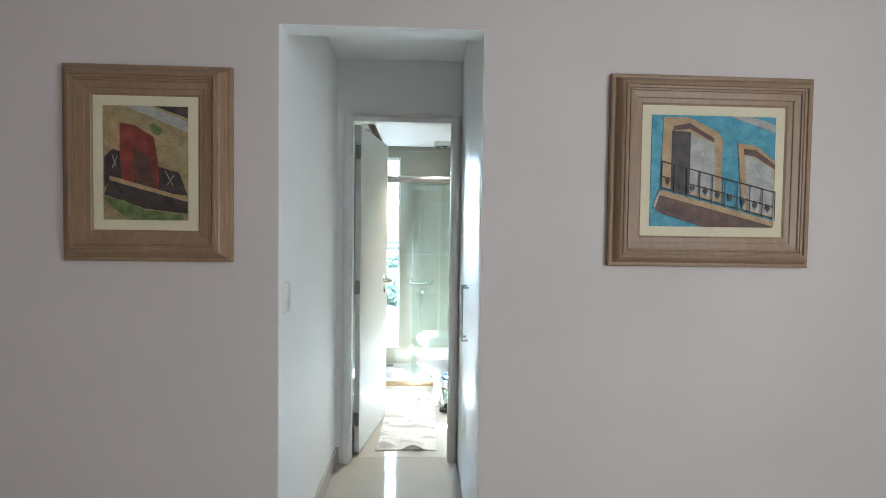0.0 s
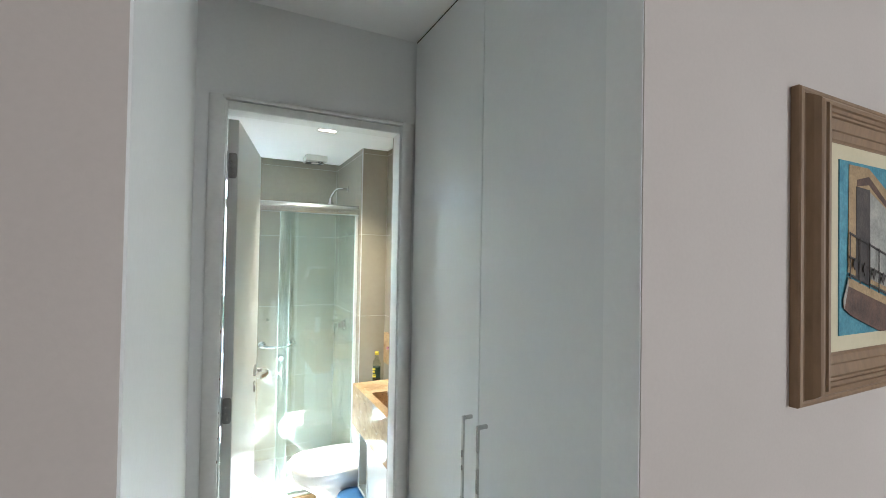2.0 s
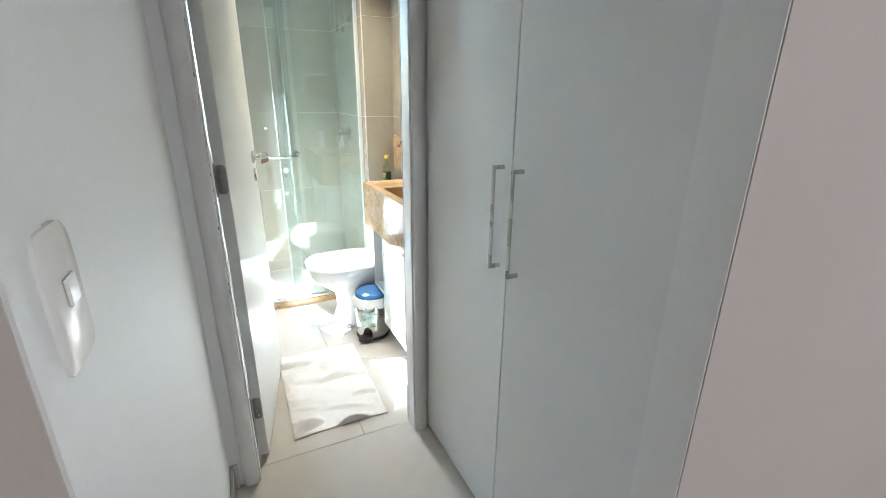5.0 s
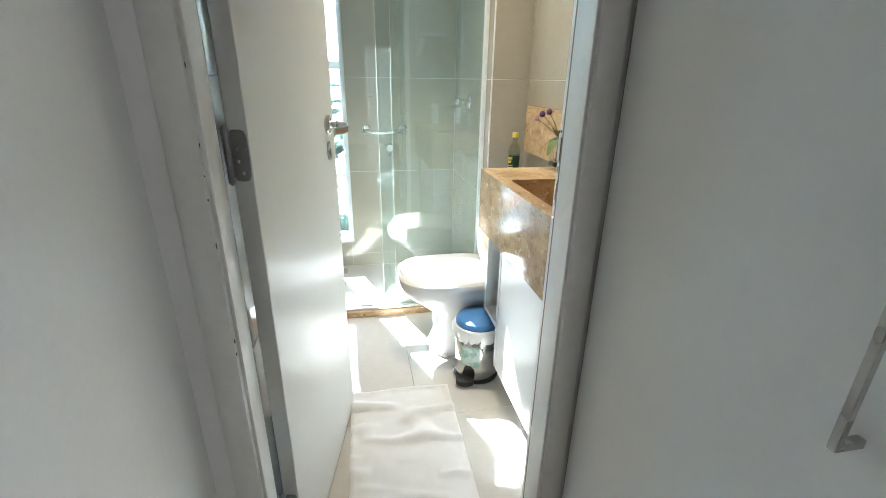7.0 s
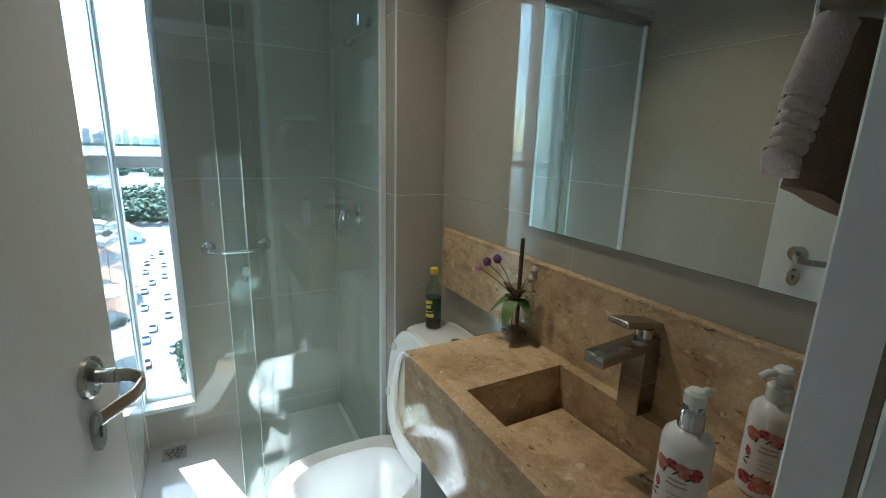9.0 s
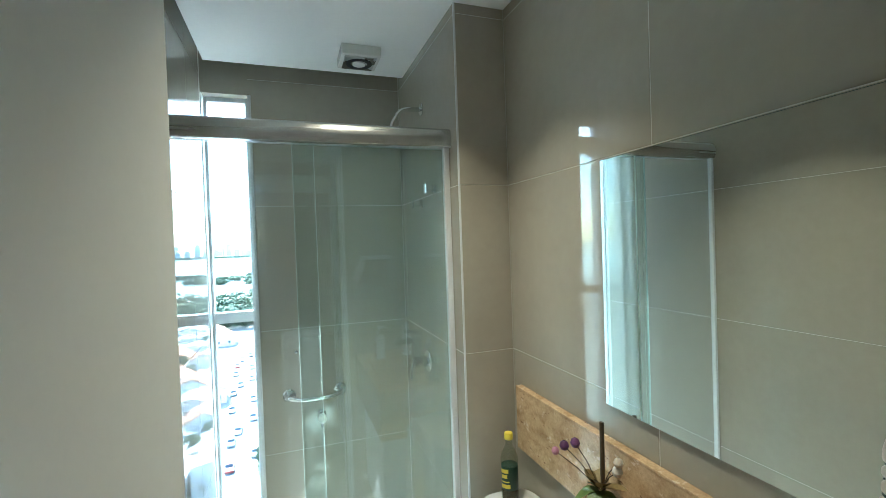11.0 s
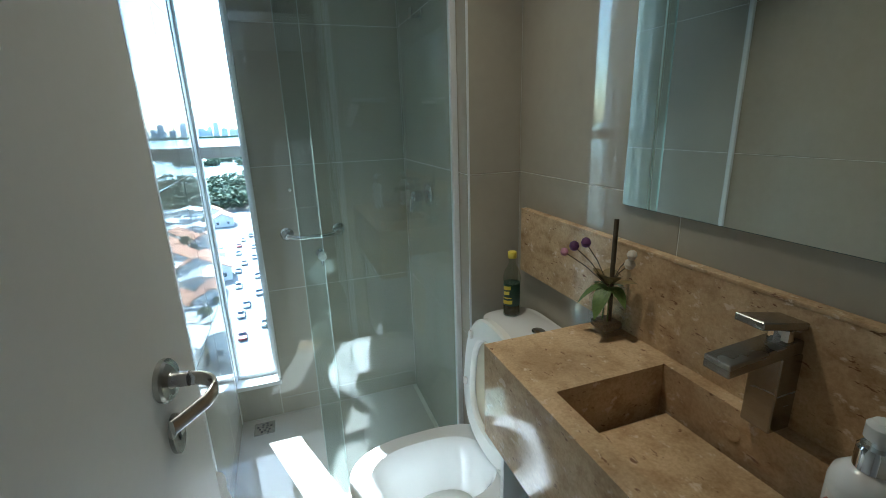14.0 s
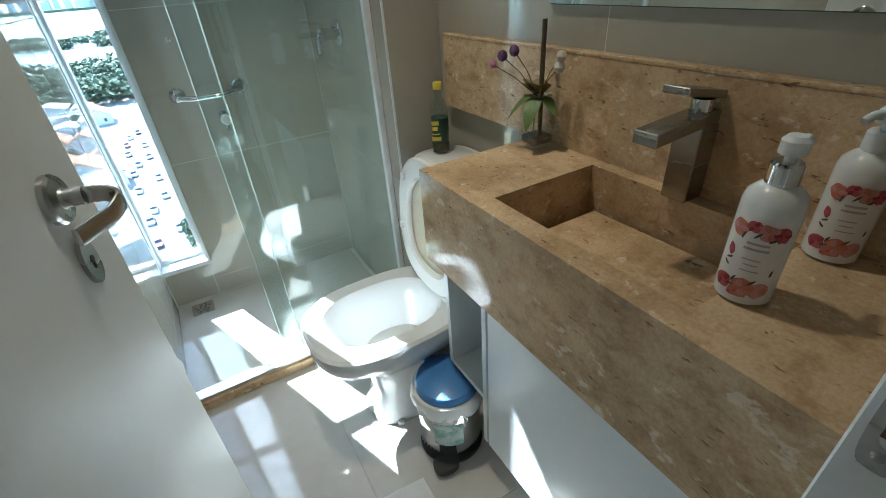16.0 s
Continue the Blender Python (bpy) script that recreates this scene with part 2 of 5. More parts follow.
def loft(sections, bm=None, close=True):
    """Skins closed loops of points, each the same length."""
    own = bmesh.new()
    rings = [[own.verts.new(p) for p in s] for s in sections]
    n = len(rings[0])
    for a, b in zip(rings, rings[1:]):
        for i in range(n):
            own.faces.new((a[i], a[(i + 1) % n], b[(i + 1) % n], b[i]))
    if close:
        own.faces.new(rings[0])
        own.faces.new(rings[-1])
    return join(bm, own)


def tube(points, radius, steps=12, bm=None, flat=1.0):
    """A round (or flattened) bar along points."""
    pts = [Vector(p) for p in points]
    secs = []
    side = None
    for i, p in enumerate(pts):
        d = (pts[min(i + 1, len(pts) - 1)] - pts[max(i - 1, 0)]).normalized()
        if side is None:
            ref = Vector((0, 0, 1)) if abs(d.z) < 0.9 else Vector((1, 0, 0))
            side = d.cross(ref).normalized()
        side = (side - d * side.dot(d)).normalized()
        up = side.cross(d).normalized()
        r = radius[i] if isinstance(radius, (list, tuple)) else radius
        secs.append([p + side * (r * math.cos(2 * math.pi * k / steps)) + up * (r * flat * math.sin(2 * math.pi * k / steps)) for k in range(steps)])
    return loft(secs, bm)


def arc(points, steps=6):
    """Rounds a polyline through its points."""
    pts = [Vector(p) for p in points]
    out = [pts[0]]
    for a, b, c in zip(pts, pts[1:], pts[2:]):
        r = min((b - a).length, (c - b).length) * 0.45
        p0, p1 = b + (a - b).normalized() * r, b + (c - b).normalized() * r
        for k in range(steps + 1):
            t = k / steps
            out.append(p0.lerp(b, t).lerp(b.lerp(p1, t), t))
    out.append(pts[-1])
    return out


def superellipse(cx, cy, z, rx, ry, n=3.0, steps=40):
    out = []
    for i in range(steps):
        a = 2 * math.pi * i / steps
        c, s = math.cos(a), math.sin(a)
        out.append(Vector((cx + rx * math.copysign(abs(c) ** (2 / n), c), cy + ry * math.copysign(abs(s) ** (2 / n), s), z)))
    return out


def slab(name, x0, x1, y0, y1, z0, z1, mat, label, category, bevel=0.0):
    ob = link(name, box(x0, x1, y0, y1, z0, z1, bevel), mat)
    return tagged(ob, label, category, kind="structure")


# ---- the plan, in metres ----
PASS_L, PASS_R = -0.457, 0.297      # passage: left wall, wardrobe front
NEAR_Y, NEAR_T = -1.07, 0.085        # wall with the paintings
DOOR_Y0, DOOR_Y1 = 0.0, 0.106       # wall with the bathroom door
BATH_L, BATH_R = -0.39, 0.66        # bathroom side walls
FAR_Y = 2.13                        # bathroom end wall with the window
PIER_X, PIER_Y = 0.479, 1.355       # tiled pier beside the shower
CEIL = 2.36
WIN_X0, WIN_X1, WIN_Z0, WIN_Z1 = -0.388, -0.205, 0.2, 2.255

# ---- structure: living room and passage ----
slab("floor", -2.6, 2.6, -5.2, 0.06, -0.12, -0.012, GROUT, "pale grout bed under the polished floor tiles", "floor")
slab("floor_bath", -0.6, 1.0, 0.06, 2.33, -0.12, -0.012, GROUT, "pale grout bed under the bathroom floor tiles", "floor")
slab("wall_paintings_1", -2.6, PASS_L, NEAR_Y, NEAR_Y + NEAR_T, -0.01, 2.75, PLASTER, "beige painted living-room wall beside the passage opening", "wall")
slab("wall_paintings_2", PASS_R - 0.004, 2.6, NEAR_Y, NEAR_Y + NEAR_T, -0.01, 2.75, PLASTER, "beige painted living-room wall with a hanging painting", "wall")
slab("wall_header", PASS_L, PASS_R - 0.004, NEAR_Y, NEAR_Y + NEAR_T, 2.172, 2.75, PLASTER, "beige painted lintel above the passage opening", "wall")
# white lining of the opening
slab("trim_opening_left", PASS_L, PASS_L + 0.003, NEAR_Y + 0.002, NEAR_Y + NEAR_T, 0, 2.172, WHITE_WALL, "white painted reveal of the passage opening", "wall")
slab("trim_opening_right", PASS_R - 0.007, PASS_R - 0.004, NEAR_Y + 0.002, NEAR_Y + NEAR_T, 0, 2.169, WHITE_WALL, "white painted reveal of the passage opening", "wall")
slab("trim_opening_top", PASS_L + 0.003, PASS_R - 0.007, NEAR_Y + 0.002, NEAR_Y + NEAR_T, 2.169, 2.172, WHITE_WALL, "white painted soffit of the passage opening", "wall")
slab("wall_passage_left", PASS_L - 0.12, PASS_L, NEAR_Y + NEAR_T, 0.0, -0.01, 2.6, WHITE_WALL, "white painted passage wall with a light switch", "wall")
slab("ceiling_passage", PASS_L - 0.12, 1.1, NEAR_Y + NEAR_T, 0.0, 2.47, 2.6, CEILING, "plain white passage ceiling", "ceiling")
slab("wall_wardrobe_back", 0.9, 1.0, NEAR_Y + NEAR_T, 0.0, -0.01, 2.47, WHITE_WALL, "white wall behind the built-in wardrobe", "wall")
slab("wall_living_left", -2.7, -2.6, -5.3, NEAR_Y + NEAR_T, -0.01, 2.75, PLASTER, "plain beige living-room wall", "wall")
slab("wall_living_back", -2.6, 2.6, -5.3, -5.2, -0.01, 2.75, PLASTER, "plain beige living-room back wall", "wall")
# unseen right wall, with an opening added to hold the fill lamp
slab("wall_living_right_1", 2.6, 2.7, -2.5, NEAR_Y + NEAR_T, -0.01, 2.75, PLASTER, "plain beige wall beside the added lamp opening", "wall")
slab("wall_living_right_2", 2.6, 2.7, -5.3, -4.7, -0.01, 2.75, PLASTER, "plain beige wall beside the added lamp opening", "wall")
slab("wall_living_right_3", 2.6, 2.7, -4.7, -2.5, -0.01, 0.6, PLASTER, "plain beige wall below the added lamp opening", "wall")
slab("wall_living_right_4", 2.6, 2.7, -4.7, -2.5, 2.4, 2.75, PLASTER, "plain beige wall above the added lamp opening", "wall")
# unseen panel added behind the lamp to shut out bluish sky light
slab("sky_block_panel", 2.64, 2.67, -4.7, -2.5, 0.6, 2.4, CEILING, "pale unseen panel that keeps sky light out of the lamp opening", "blind")
slab("ceiling_living", -2.6, 2.6, -5.2, NEAR_Y, 2.51, 2.62, CEILING, "plain white living-room ceiling", "ceiling")
# skirting boards
slab("baseboard_passage_left", PASS_L, PASS_L + 0.013, NEAR_Y + NEAR_T, -0.001, 0.0, 0.1, FLOOR, "low porcelain skirting of the passage wall", "skirting", 0.002)
slab("baseboard_door_wall", PASS_L + 0.013, -0.432, -0.012, -0.0005, 0.0, 0.1, FLOOR, "short porcelain skirting beside the door frame", "skirting", 0.002)
slab("baseboard_living_left", -2.6, PASS_L, NEAR_Y - 0.013, NEAR_Y - 0.0005, 0.0, 0.1, FLOOR, "low porcelain skirting of the living-room wall", "skirting", 0.002)
slab("baseboard_living_right", PASS_R - 0.004, 2.6, NEAR_Y - 0.013, NEAR_Y - 0.0005, 0.0, 0.1, FLOOR, "low porcelain skirting of the living-room wall", "skirting", 0.002)

# wall with the bathroom door
slab("wall_door_left", -0.6, -0.400, DOOR_Y0, DOOR_Y1 - 0.008, -0.01, 2.6, WHITE_WALL, "white painted wall beside the bathroom door", "wall")
slab("wall_door_right", 0.272, 1.0, DOOR_Y0, DOOR_Y1 - 0.008, -0.01, 2.6, WHITE_WALL, "white painted wall beside the bathroom door", "wall")
slab("wall_door_top", -0.400, 0.272, DOOR_Y0, DOOR_Y1 - 0.008, 2.14, 2.6, WHITE_WALL, "white painted wall above the bathroom door", "wall")

# ---- structure: bathroom shell ----
wall_left = slab("wall_bath_left", BATH_L - 0.13, BATH_L - 0.0012, DOOR_Y1 - 0.008, FAR_Y + 0.13, -0.01, 2.6, GROUT, "glossy beige tiled bathroom wall that mirrors the window", "wall")
wall_right = slab("wall_bath_right", BATH_R + 0.0012, BATH_R + 0.12, DOOR_Y1 - 0.008, FAR_Y + 0.13, -0.01, 2.6, GROUT, "glossy beige tiled wall above the vanity", "wall")
wall_near = slab("wall_bath_near", 0.2735, BATH_R + 0.008, DOOR_Y1 - 0.0075, DOOR_Y1 - 0.0012, -0.01, 2.6, GROUT, "beige tiled wall between door frame and vanity", "wall")
pier = slab("wall_pier", PIER_X + 0.0012, BATH_R + 0.004, PIER_Y + 0.0012, FAR_Y + 0.008, -0.01, 2.6, GROUT, "beige tiled pier that closes the shower", "wall")
wall_far = slab("wall_bath_far", WIN_X1 + 0.002, BATH_R, FAR_Y + 0.0012, FAR_Y + 0.13, -0.01, 2.6, GROUT, "beige tiled shower wall with a grab bar", "wall")
wall_sill = slab("wall_below_window", BATH_L - 0.008, WIN_X1 + 0.002, FAR_Y + 0.0012, FAR_Y + 0.13, -0.01, WIN_Z0 - 0.024, GROUT, "beige tiled wall below the narrow window", "wall")
slab("wall_above_window", BATH_L - 0.008, WIN_X1 + 0.002, FAR_Y, FAR_Y + 0.13, WIN_Z1, 2.6, TILE, "beige tiled wall above the narrow window", "wall")
slab("ceiling_bath", BATH_L + 0.028, BATH_R + 0.006, DOOR_Y1 - 0.006, FAR_Y - 0.088, CEIL, CEIL + 0.03, CEILING, "white plasterboard ceiling with a shadow gap round it", "ceiling", 0.001)
slab("ceiling_void", BATH_L - 0.1, BATH_R + 0.1, DOOR_Y1 - 0.008, FAR_Y + 0.13, 2.45, 2.6, CEILING, "raw ceiling above the shadow gap", "ceiling")

# ---- picture frames ----
FRAME_WOOD = grained("light_brown_frame_wood", (0.23, 0.143, 0.077), (0.35, 0.228, 0.132), 0.45, 3.0, fine=0.22, bump=0.12, stretch=(1.0, 1.0, 0.25), fine_scale=18)
MAT_CARD = grained("cream_mount", (0.62, 0.55, 0.37), (0.68, 0.61, 0.43), 0.8, 9.0, fine=0.05)


def paint_mat(name, a, b, scale=26.0):
    return grained(name, a, b, 0.6, scale, fine=0.3, bump=0.2, fine_scale=5, spread=0.2)


P_OCHRE = paint_mat("ochre_paint", (0.27, 0.20, 0.09), (0.43, 0.34, 0.17))
P_RED = paint_mat("red_paint", (0.14, 0.025, 0.018), (0.30, 0.06, 0.045))
P_DARK = paint_mat("dark_paint", (0.025, 0.02, 0.02), (0.08, 0.06, 0.05))
P_TAN = paint_mat("tan_paint", (0.34, 0.22, 0.10), (0.50, 0.35, 0.18))
P_BLUE = paint_mat("turquoise_paint", (0.045, 0.22, 0.31), (0.13, 0.38, 0.47))
P_GREEN = paint_mat("green_paint", (0.06, 0.10, 0.03), (0.25, 0.28, 0.10))
P_PALE = paint_mat("pale_paint", (0.30, 0.30, 0.27), (0.48, 0.46, 0.41))
P_SCROLL = paint_mat("grey_scroll_paint", (0.20, 0.18, 0.15), (0.38, 0.36, 0.30))
P_BROWN = paint_mat("brown_paint", (0.06, 0.03, 0.02), (0.16, 0.08, 0.05))


def polygon(points, y, bm=None):
    own = bmesh.new()
    own.faces.new([own.verts.new((u, y, v)) for u, v in points])
    res = bmesh.ops.extrude_face_region(own, geom=own.faces[:])
    for g in res["geom"]:
        if isinstance(g, bmesh.types.BMVert):
            g.co.y += 0.0012
    return join(bm, own)


def picture(name, x0, x1, z0, z1, band, shapes, label):
    """A deep stepped frame, a cream mount and a painted board. Shapes are in fractions of the board."""
    root = thing(name, label, "painting", "framed paintings on the wall", Matrix.Translation(((x0 + x1) / 2, NEAR_Y - 0.001, z0)))
    w, h = (x1 - x0) / 2, z1 - z0
    k = band / 0.12
    prof = [(0, 0), (0, .016), (.003, .020), (.010, .021), (.015, .020), (.018, .022), (.024, .034), (.032, .045), (.037, .048), (.043, .049), (.045, .054), (.051, .055), (.053, .050),
            (.060, .048), (.062, .044), (.064, .047), (.069, .046), (.071, .041), (.094, .037), (.096, .033), (.113, .031), (.117, .028), (.12, .027), (.12, .012)]
    sides = (("top", (-w, h), (w, h)), ("bottom", (w, 0), (-w, 0)), ("left", (-w, 0), (-w, h)), ("right", (w, h), (w, 0)))
    for _, a, b in sides:
        own = bmesh.new()
        a, b = Vector(a), Vector(b)
        d = (b - a).normalized()
        inward = Vector((d.y, -d.x))
        rows = []
        for end, sgn in ((a, 1), (b, -1)):
            row = []
            for u, hh in prof:
                q = end + inward * (u * k) + d * (sgn * u * k)
                row.append(own.verts.new((q.x, -hh, q.y)))
            rows.append(row)
        for i in range(len(prof) - 1):
            own.faces.new((rows[0][i], rows[0][i + 1], rows[1][i + 1], rows[1][i]))
        own.faces.new((rows[0][0], rows[1][0], rows[1][-1], rows[0][-1]))
        part("frame_rail", own, FRAME_WOOD, root)
    m0 = band
    part("mount", box(-w + m0 - .004, w - m0 + .004, -0.026, -0.012, m0 - .004, h - m0 + .004), MAT_CARD, root, "cream card mount")
    bw, bz0, bz1 = w - m0 - 0.036, m0 + 0.036, h - m0 - 0.036
    board = part("painted_board", box(-bw, bw, -0.0285, -0.0255, bz0, bz1), shapes[0], root, "painted board")
    for i, (mat, pts) in enumerate(shapes[1:]):
        q = [(-bw + u * 2 * bw, bz0 + v * (bz1 - bz0)) for u, v in pts]
        own = polygon(q, -0.0298 - i * 0.0003)
        part("brush_area", own, mat, board)
    return root


def railing(u0, v0, u1, v1, high, n, skip=()):
    """Thin dark bars of a painted balcony rail, as polygons."""
    out = []
    for k in (0.12, 0.5, 1.0):
        out.append([(u0, v0 + high * k), (u1, v1 + high * k), (u1, v1 + high * k - 0.012), (u0, v0 + high * k - 0.012)])
    for i in range(n + 1):
        t = i / n
        u, v = u0 + (u1 - u0) * t, v0 + (v1 - v0) * t
        out.append([(u, v), (u + 0.007, v), (u + 0.007, v + high), (u, v + high)])
        if i < n:
            um = u + (u1 - u0) / n / 2
            out.append([(um, v + high * 0.18), (um + 0.018, v + high * 0.32), (um, v + high * 0.46), (um - 0.018, v + high * 0.32)])
    return out


left_shapes = [P_OCHRE,
               (P_PALE, [(0.25, 1.0), (1.0, 0.78), (1.0, 0.87), (0.55, 1.0)]),
               (P_DARK, [(0.62, 1.0), (1.0, 0.90), (1.0, 1.0)]),
               (P_GREEN, [(0.54, 0.83), (0.60, 0.86), (0.70, 0.80), (0.66, 0.74), (0.58, 0.76)]),
               (P_TAN, [(0.08, 0.90), (0.22, 0.90), (0.67, 0.73), (0.68, 0.69), (0.20, 0.85), (0.20, 0.60), (0.09, 0.62)]),
               (P_RED, [(0.20, 0.85), (0.38, 0.83), (0.60, 0.73), (0.66, 0.45), (0.66, 0.24), (0.20, 0.36)]),
               (P_BROWN, [(0.36, 0.63), (0.55, 0.56), (0.62, 0.26), (0.36, 0.32)]),
               (P_DARK, [(0.02, 0.55), (0.12, 0.62), (0.20, 0.60), (0.22, 0.34), (0.10, 0.36), (0.02, 0.28)]),
               (P_DARK, [(0.66, 0.47), (0.90, 0.42), (1.0, 0.22), (0.66, 0.25)]),
               (P_DARK, [(0.08, 0.35), (1.0, 0.18), (1.0, 0.06), (0.5, 0.10), (0.02, 0.22)]),
               (P_TAN, [(0.08, 0.385), (1.0, 0.20), (1.0, 0.165), (0.08, 0.345)]),
               (P_GREEN, [(0.0, 0.20), (0.25, 0.17), (0.5, 0.09), (0.95, 0.05), (0.95, 0.0), (0.30, 0.0), (0.15, 0.09)]),
               (P_SCROLL, [(0.11, 0.56), (0.12, 0.57), (0.165, 0.47), (0.155, 0.465)]),
               (P_SCROLL, [(0.17, 0.56), (0.175, 0.55), (0.12, 0.45), (0.115, 0.46)]),
               (P_SCROLL, [(0.73, 0.435), (0.74, 0.44), (0.835, 0.31), (0.825, 0.305)]),
               (P_SCROLL, [(0.84, 0.40), (0.845, 0.39), (0.76, 0.305), (0.755, 0.312)])]
picture("painting", -1.206, -0.617, 1.305, 2.003, 0.112, left_shapes,
        "light brown framed painting of a red balcony door on beige wall")
right_shapes = [P_BLUE,
                (P_PALE, [(0.62, 1.0), (1.0, 0.86), (1.0, 0.93), (0.80, 1.0)]),
                (P_TAN, [(0.09, 0.98), (0.30, 0.98), (0.52, 0.86), (0.57, 0.80), (0.57, 0.22), (0.08, 0.36)]),
                (P_BROWN, [(0.17, 0.90), (0.30, 0.93), (0.50, 0.80), (0.50, 0.76), (0.30, 0.88), (0.17, 0.86)]),
                (P_PALE, [(0.31, 0.84), (0.50, 0.75), (0.53, 0.26), (0.31, 0.32)]),
                (P_DARK, [(0.16, 0.86), (0.31, 0.85), (0.31, 0.29), (0.16, 0.33)]),
                (P_TAN, [(0.69, 0.76), (0.84, 0.74), (1.0, 0.60), (1.0, 0.08), (0.74, 0.17)]),
                (P_BROWN, [(0.74, 0.71), (0.84, 0.70), (1.0, 0.57), (1.0, 0.53), (0.84, 0.64), (0.74, 0.66)]),
                (P_PALE, [(0.75, 0.65), (0.84, 0.63), (0.99, 0.52), (0.99, 0.10), (0.78, 0.16)]),
                (P_BROWN, [(0.02, 0.16), (0.08, 0.30), (1.0, 0.02), (0.98, 0.0), (0.42, 0.0), (0.10, 0.11)]),
                (P_TAN, [(0.07, 0.33), (1.0, 0.06), (1.0, 0.01), (0.07, 0.28)]),
                (P_PALE, [(0.02, 0.20), (0.07, 0.32), (0.07, 0.28), (0.03, 0.15)])]
right_shapes += [(P_DARK, q) for q in railing(0.08, 0.32, 0.99, 0.06, 0.27, 9)]
picture("painting", 0.765, 1.540, 1.308, 2.022, 0.115, right_shapes,
        "light brown framed painting of a blue facade with balconies")

# ---- wardrobe in the passage ----
wardrobe = thing("wardrobe", "tall grey-white built-in wardrobe with two flush doors", "wardrobe")
part("carcass", box(PASS_R + 0.02, 0.89, -0.983, -0.004, 0.0, 2.46), WARDROBE, wardrobe)
for y0, y1, hy in ((-0.517, -0.010, -0.483), (-0.982, -0.521, -0.566)):
    leaf = part("door", box(PASS_R, PASS_R + 0.018, y0, y1, 0.012, 2.460, 0.0015), WARDROBE, wardrobe)
    hb = box(PASS_R - 0.032, PASS_R - 0.025, hy - 0.0045, hy + 0.0045, 0.895, 1.165, 0.001)
    box(PASS_R - 0.0252, PASS_R + 0.001, hy - 0.0045, hy + 0.0045, 0.895, 0.905, 0.001, hb)
    box(PASS_R - 0.0252, PASS_R + 0.001, hy - 0.0045, hy + 0.0045, 1.155, 1.165, 0.001, hb)
    part("handle", hb, SATIN, leaf, "slim satin metal bar handle")
# solid strips fill the gaps, with the shade put into their dark colour
part("gap_shade_strip", box(PASS_R + 0.006, PASS_R + 0.02, -0.0085, -0.0005, 0.0, 2.425), GAP_SHADE, wardrobe, "dark strip painted as gap shade beside the door wall")
part("top_gap_shade", box(PASS_R + 0.004, 0.89, -0.983, -0.004, 2.4605, 2.4695), GAP_SHADE, wardrobe, "dark strip painted as gap shade above the doors")

# ---- light switch on the passage wall ----
switch = thing("light_switch", "white plastic light switch plate on the passage wall", "switch", m=pose(PASS_L, -0.985, 1.165))
sec = []
for x, sx, sz in ((0.0005, 0.038, 0.060), (0.006, 0.038, 0.060), (0.0085, 0.034, 0.056)):
    sec.append([Vector((x, q.x, q.y)) for q in superellipse(0, 0, 0, sx, sz, 6.0, 32)])
part("plate", loft(sec), SEAT, switch, smooth=True)
part("rocker", box(0.0087, 0.0125, -0.012, 0.012, -0.006, 0.018, 0.0015), SEAT, switch, "small rocker button")

# ---- door frame and door ----
SEAL = grained("brown_rubber_seal", (0.20, 0.15, 0.09), (0.30, 0.24, 0.16), 0.6, 30.0, fine=0.2)
jamb_set = thing("door_frame", "off-white painted wooden door frame with worn edges", "door frame")
jamb_set["kind"] = "structure"
for s, edge in ((-1, -0.376), (1, 0.248)):
    lo, hi = sorted((edge, edge + s * 0.024))
    part("jamb", box(lo, hi, 0.0665, 0.109, 0, 2.14, 0.002), TRIM, jamb_set)
    a = edge - s * 0.013
    lo, hi = sorted((a, edge + s * 0.024))
    part("stop", box(lo, hi, -0.004, 0.066, 0, 2.128 if s > 0 else 2.1279, 0.0025, segments=2), TRIM, jamb_set)
    lo, hi = sorted((a + s * 0.001, a + s * 0.007))
    part("seal", box(lo, hi, 0.0661, 0.0715, 0, 2.10), SEAL, jamb_set, "brown rubber door seal")
    # rounded architrave on the passage face
    sec = [(a + s * 0.006, -0.0045), (a + s * 0.008, -0.012), (a + s * 0.018, -0.017), (a + s * 0.034, -0.018), (a + s * 0.050, -0.014), (a + s * 0.057, -0.006), (a + s * 0.057, -0.0005), (a + s * 0.006, -0.0005)]
    part("architrave", loft([[Vector((x, y, z)) for x, y in sec] for z in (0, 2.14)]), TRIM, jamb_set, smooth=True)
part("head", box(-0.376, 0.248, 0.0665, 0.109, 2.108, 2.14, 0.002), TRIM, jamb_set)
part("head_stop", box(-0.363, 0.235, -0.0042, 0.066, 2.098, 2.1282, 0.002), TRIM, jamb_set)
part("head_bead", box(-0.380, 0.246, -0.017, -0.0045, 2.129, 2.143, 0.003), TRIM, jamb_set)
SX = 0.248
sec = [[Vector((x, 0.0885 + q.x, 1.045 + q.y)) for q in superellipse(0, 0, 0, 0.0135, 0.105, 5.0, 28)] for x in (SX - 0.0001, SX - 0.0016)]
strike = part("strike_plate", loft(sec), SATIN, jamb_set, "satin steel strike plate")
part("lip", box(SX - 0.0018, SX - 0.0002, 0.0985, 0.1085, 1.055, 1.110, 0.0005), SATIN, strike)
# holes are flat boxes, their inner shade put into the brown wood colour
HOLE = grained("raw_wood_with_hole_shade", (0.10, 0.055, 0.03), (0.17, 0.10, 0.06), 0.9, 40.0, fine=0.3)
part("latch_hole", box(SX - 0.0024, SX - 0.0015, 0.081, 0.096, 1.058, 1.104), HOLE, strike)
part("latch_hole", box(SX - 0.0024, SX - 0.0015, 0.082, 0.094, 0.972, 1.020), HOLE, strike)
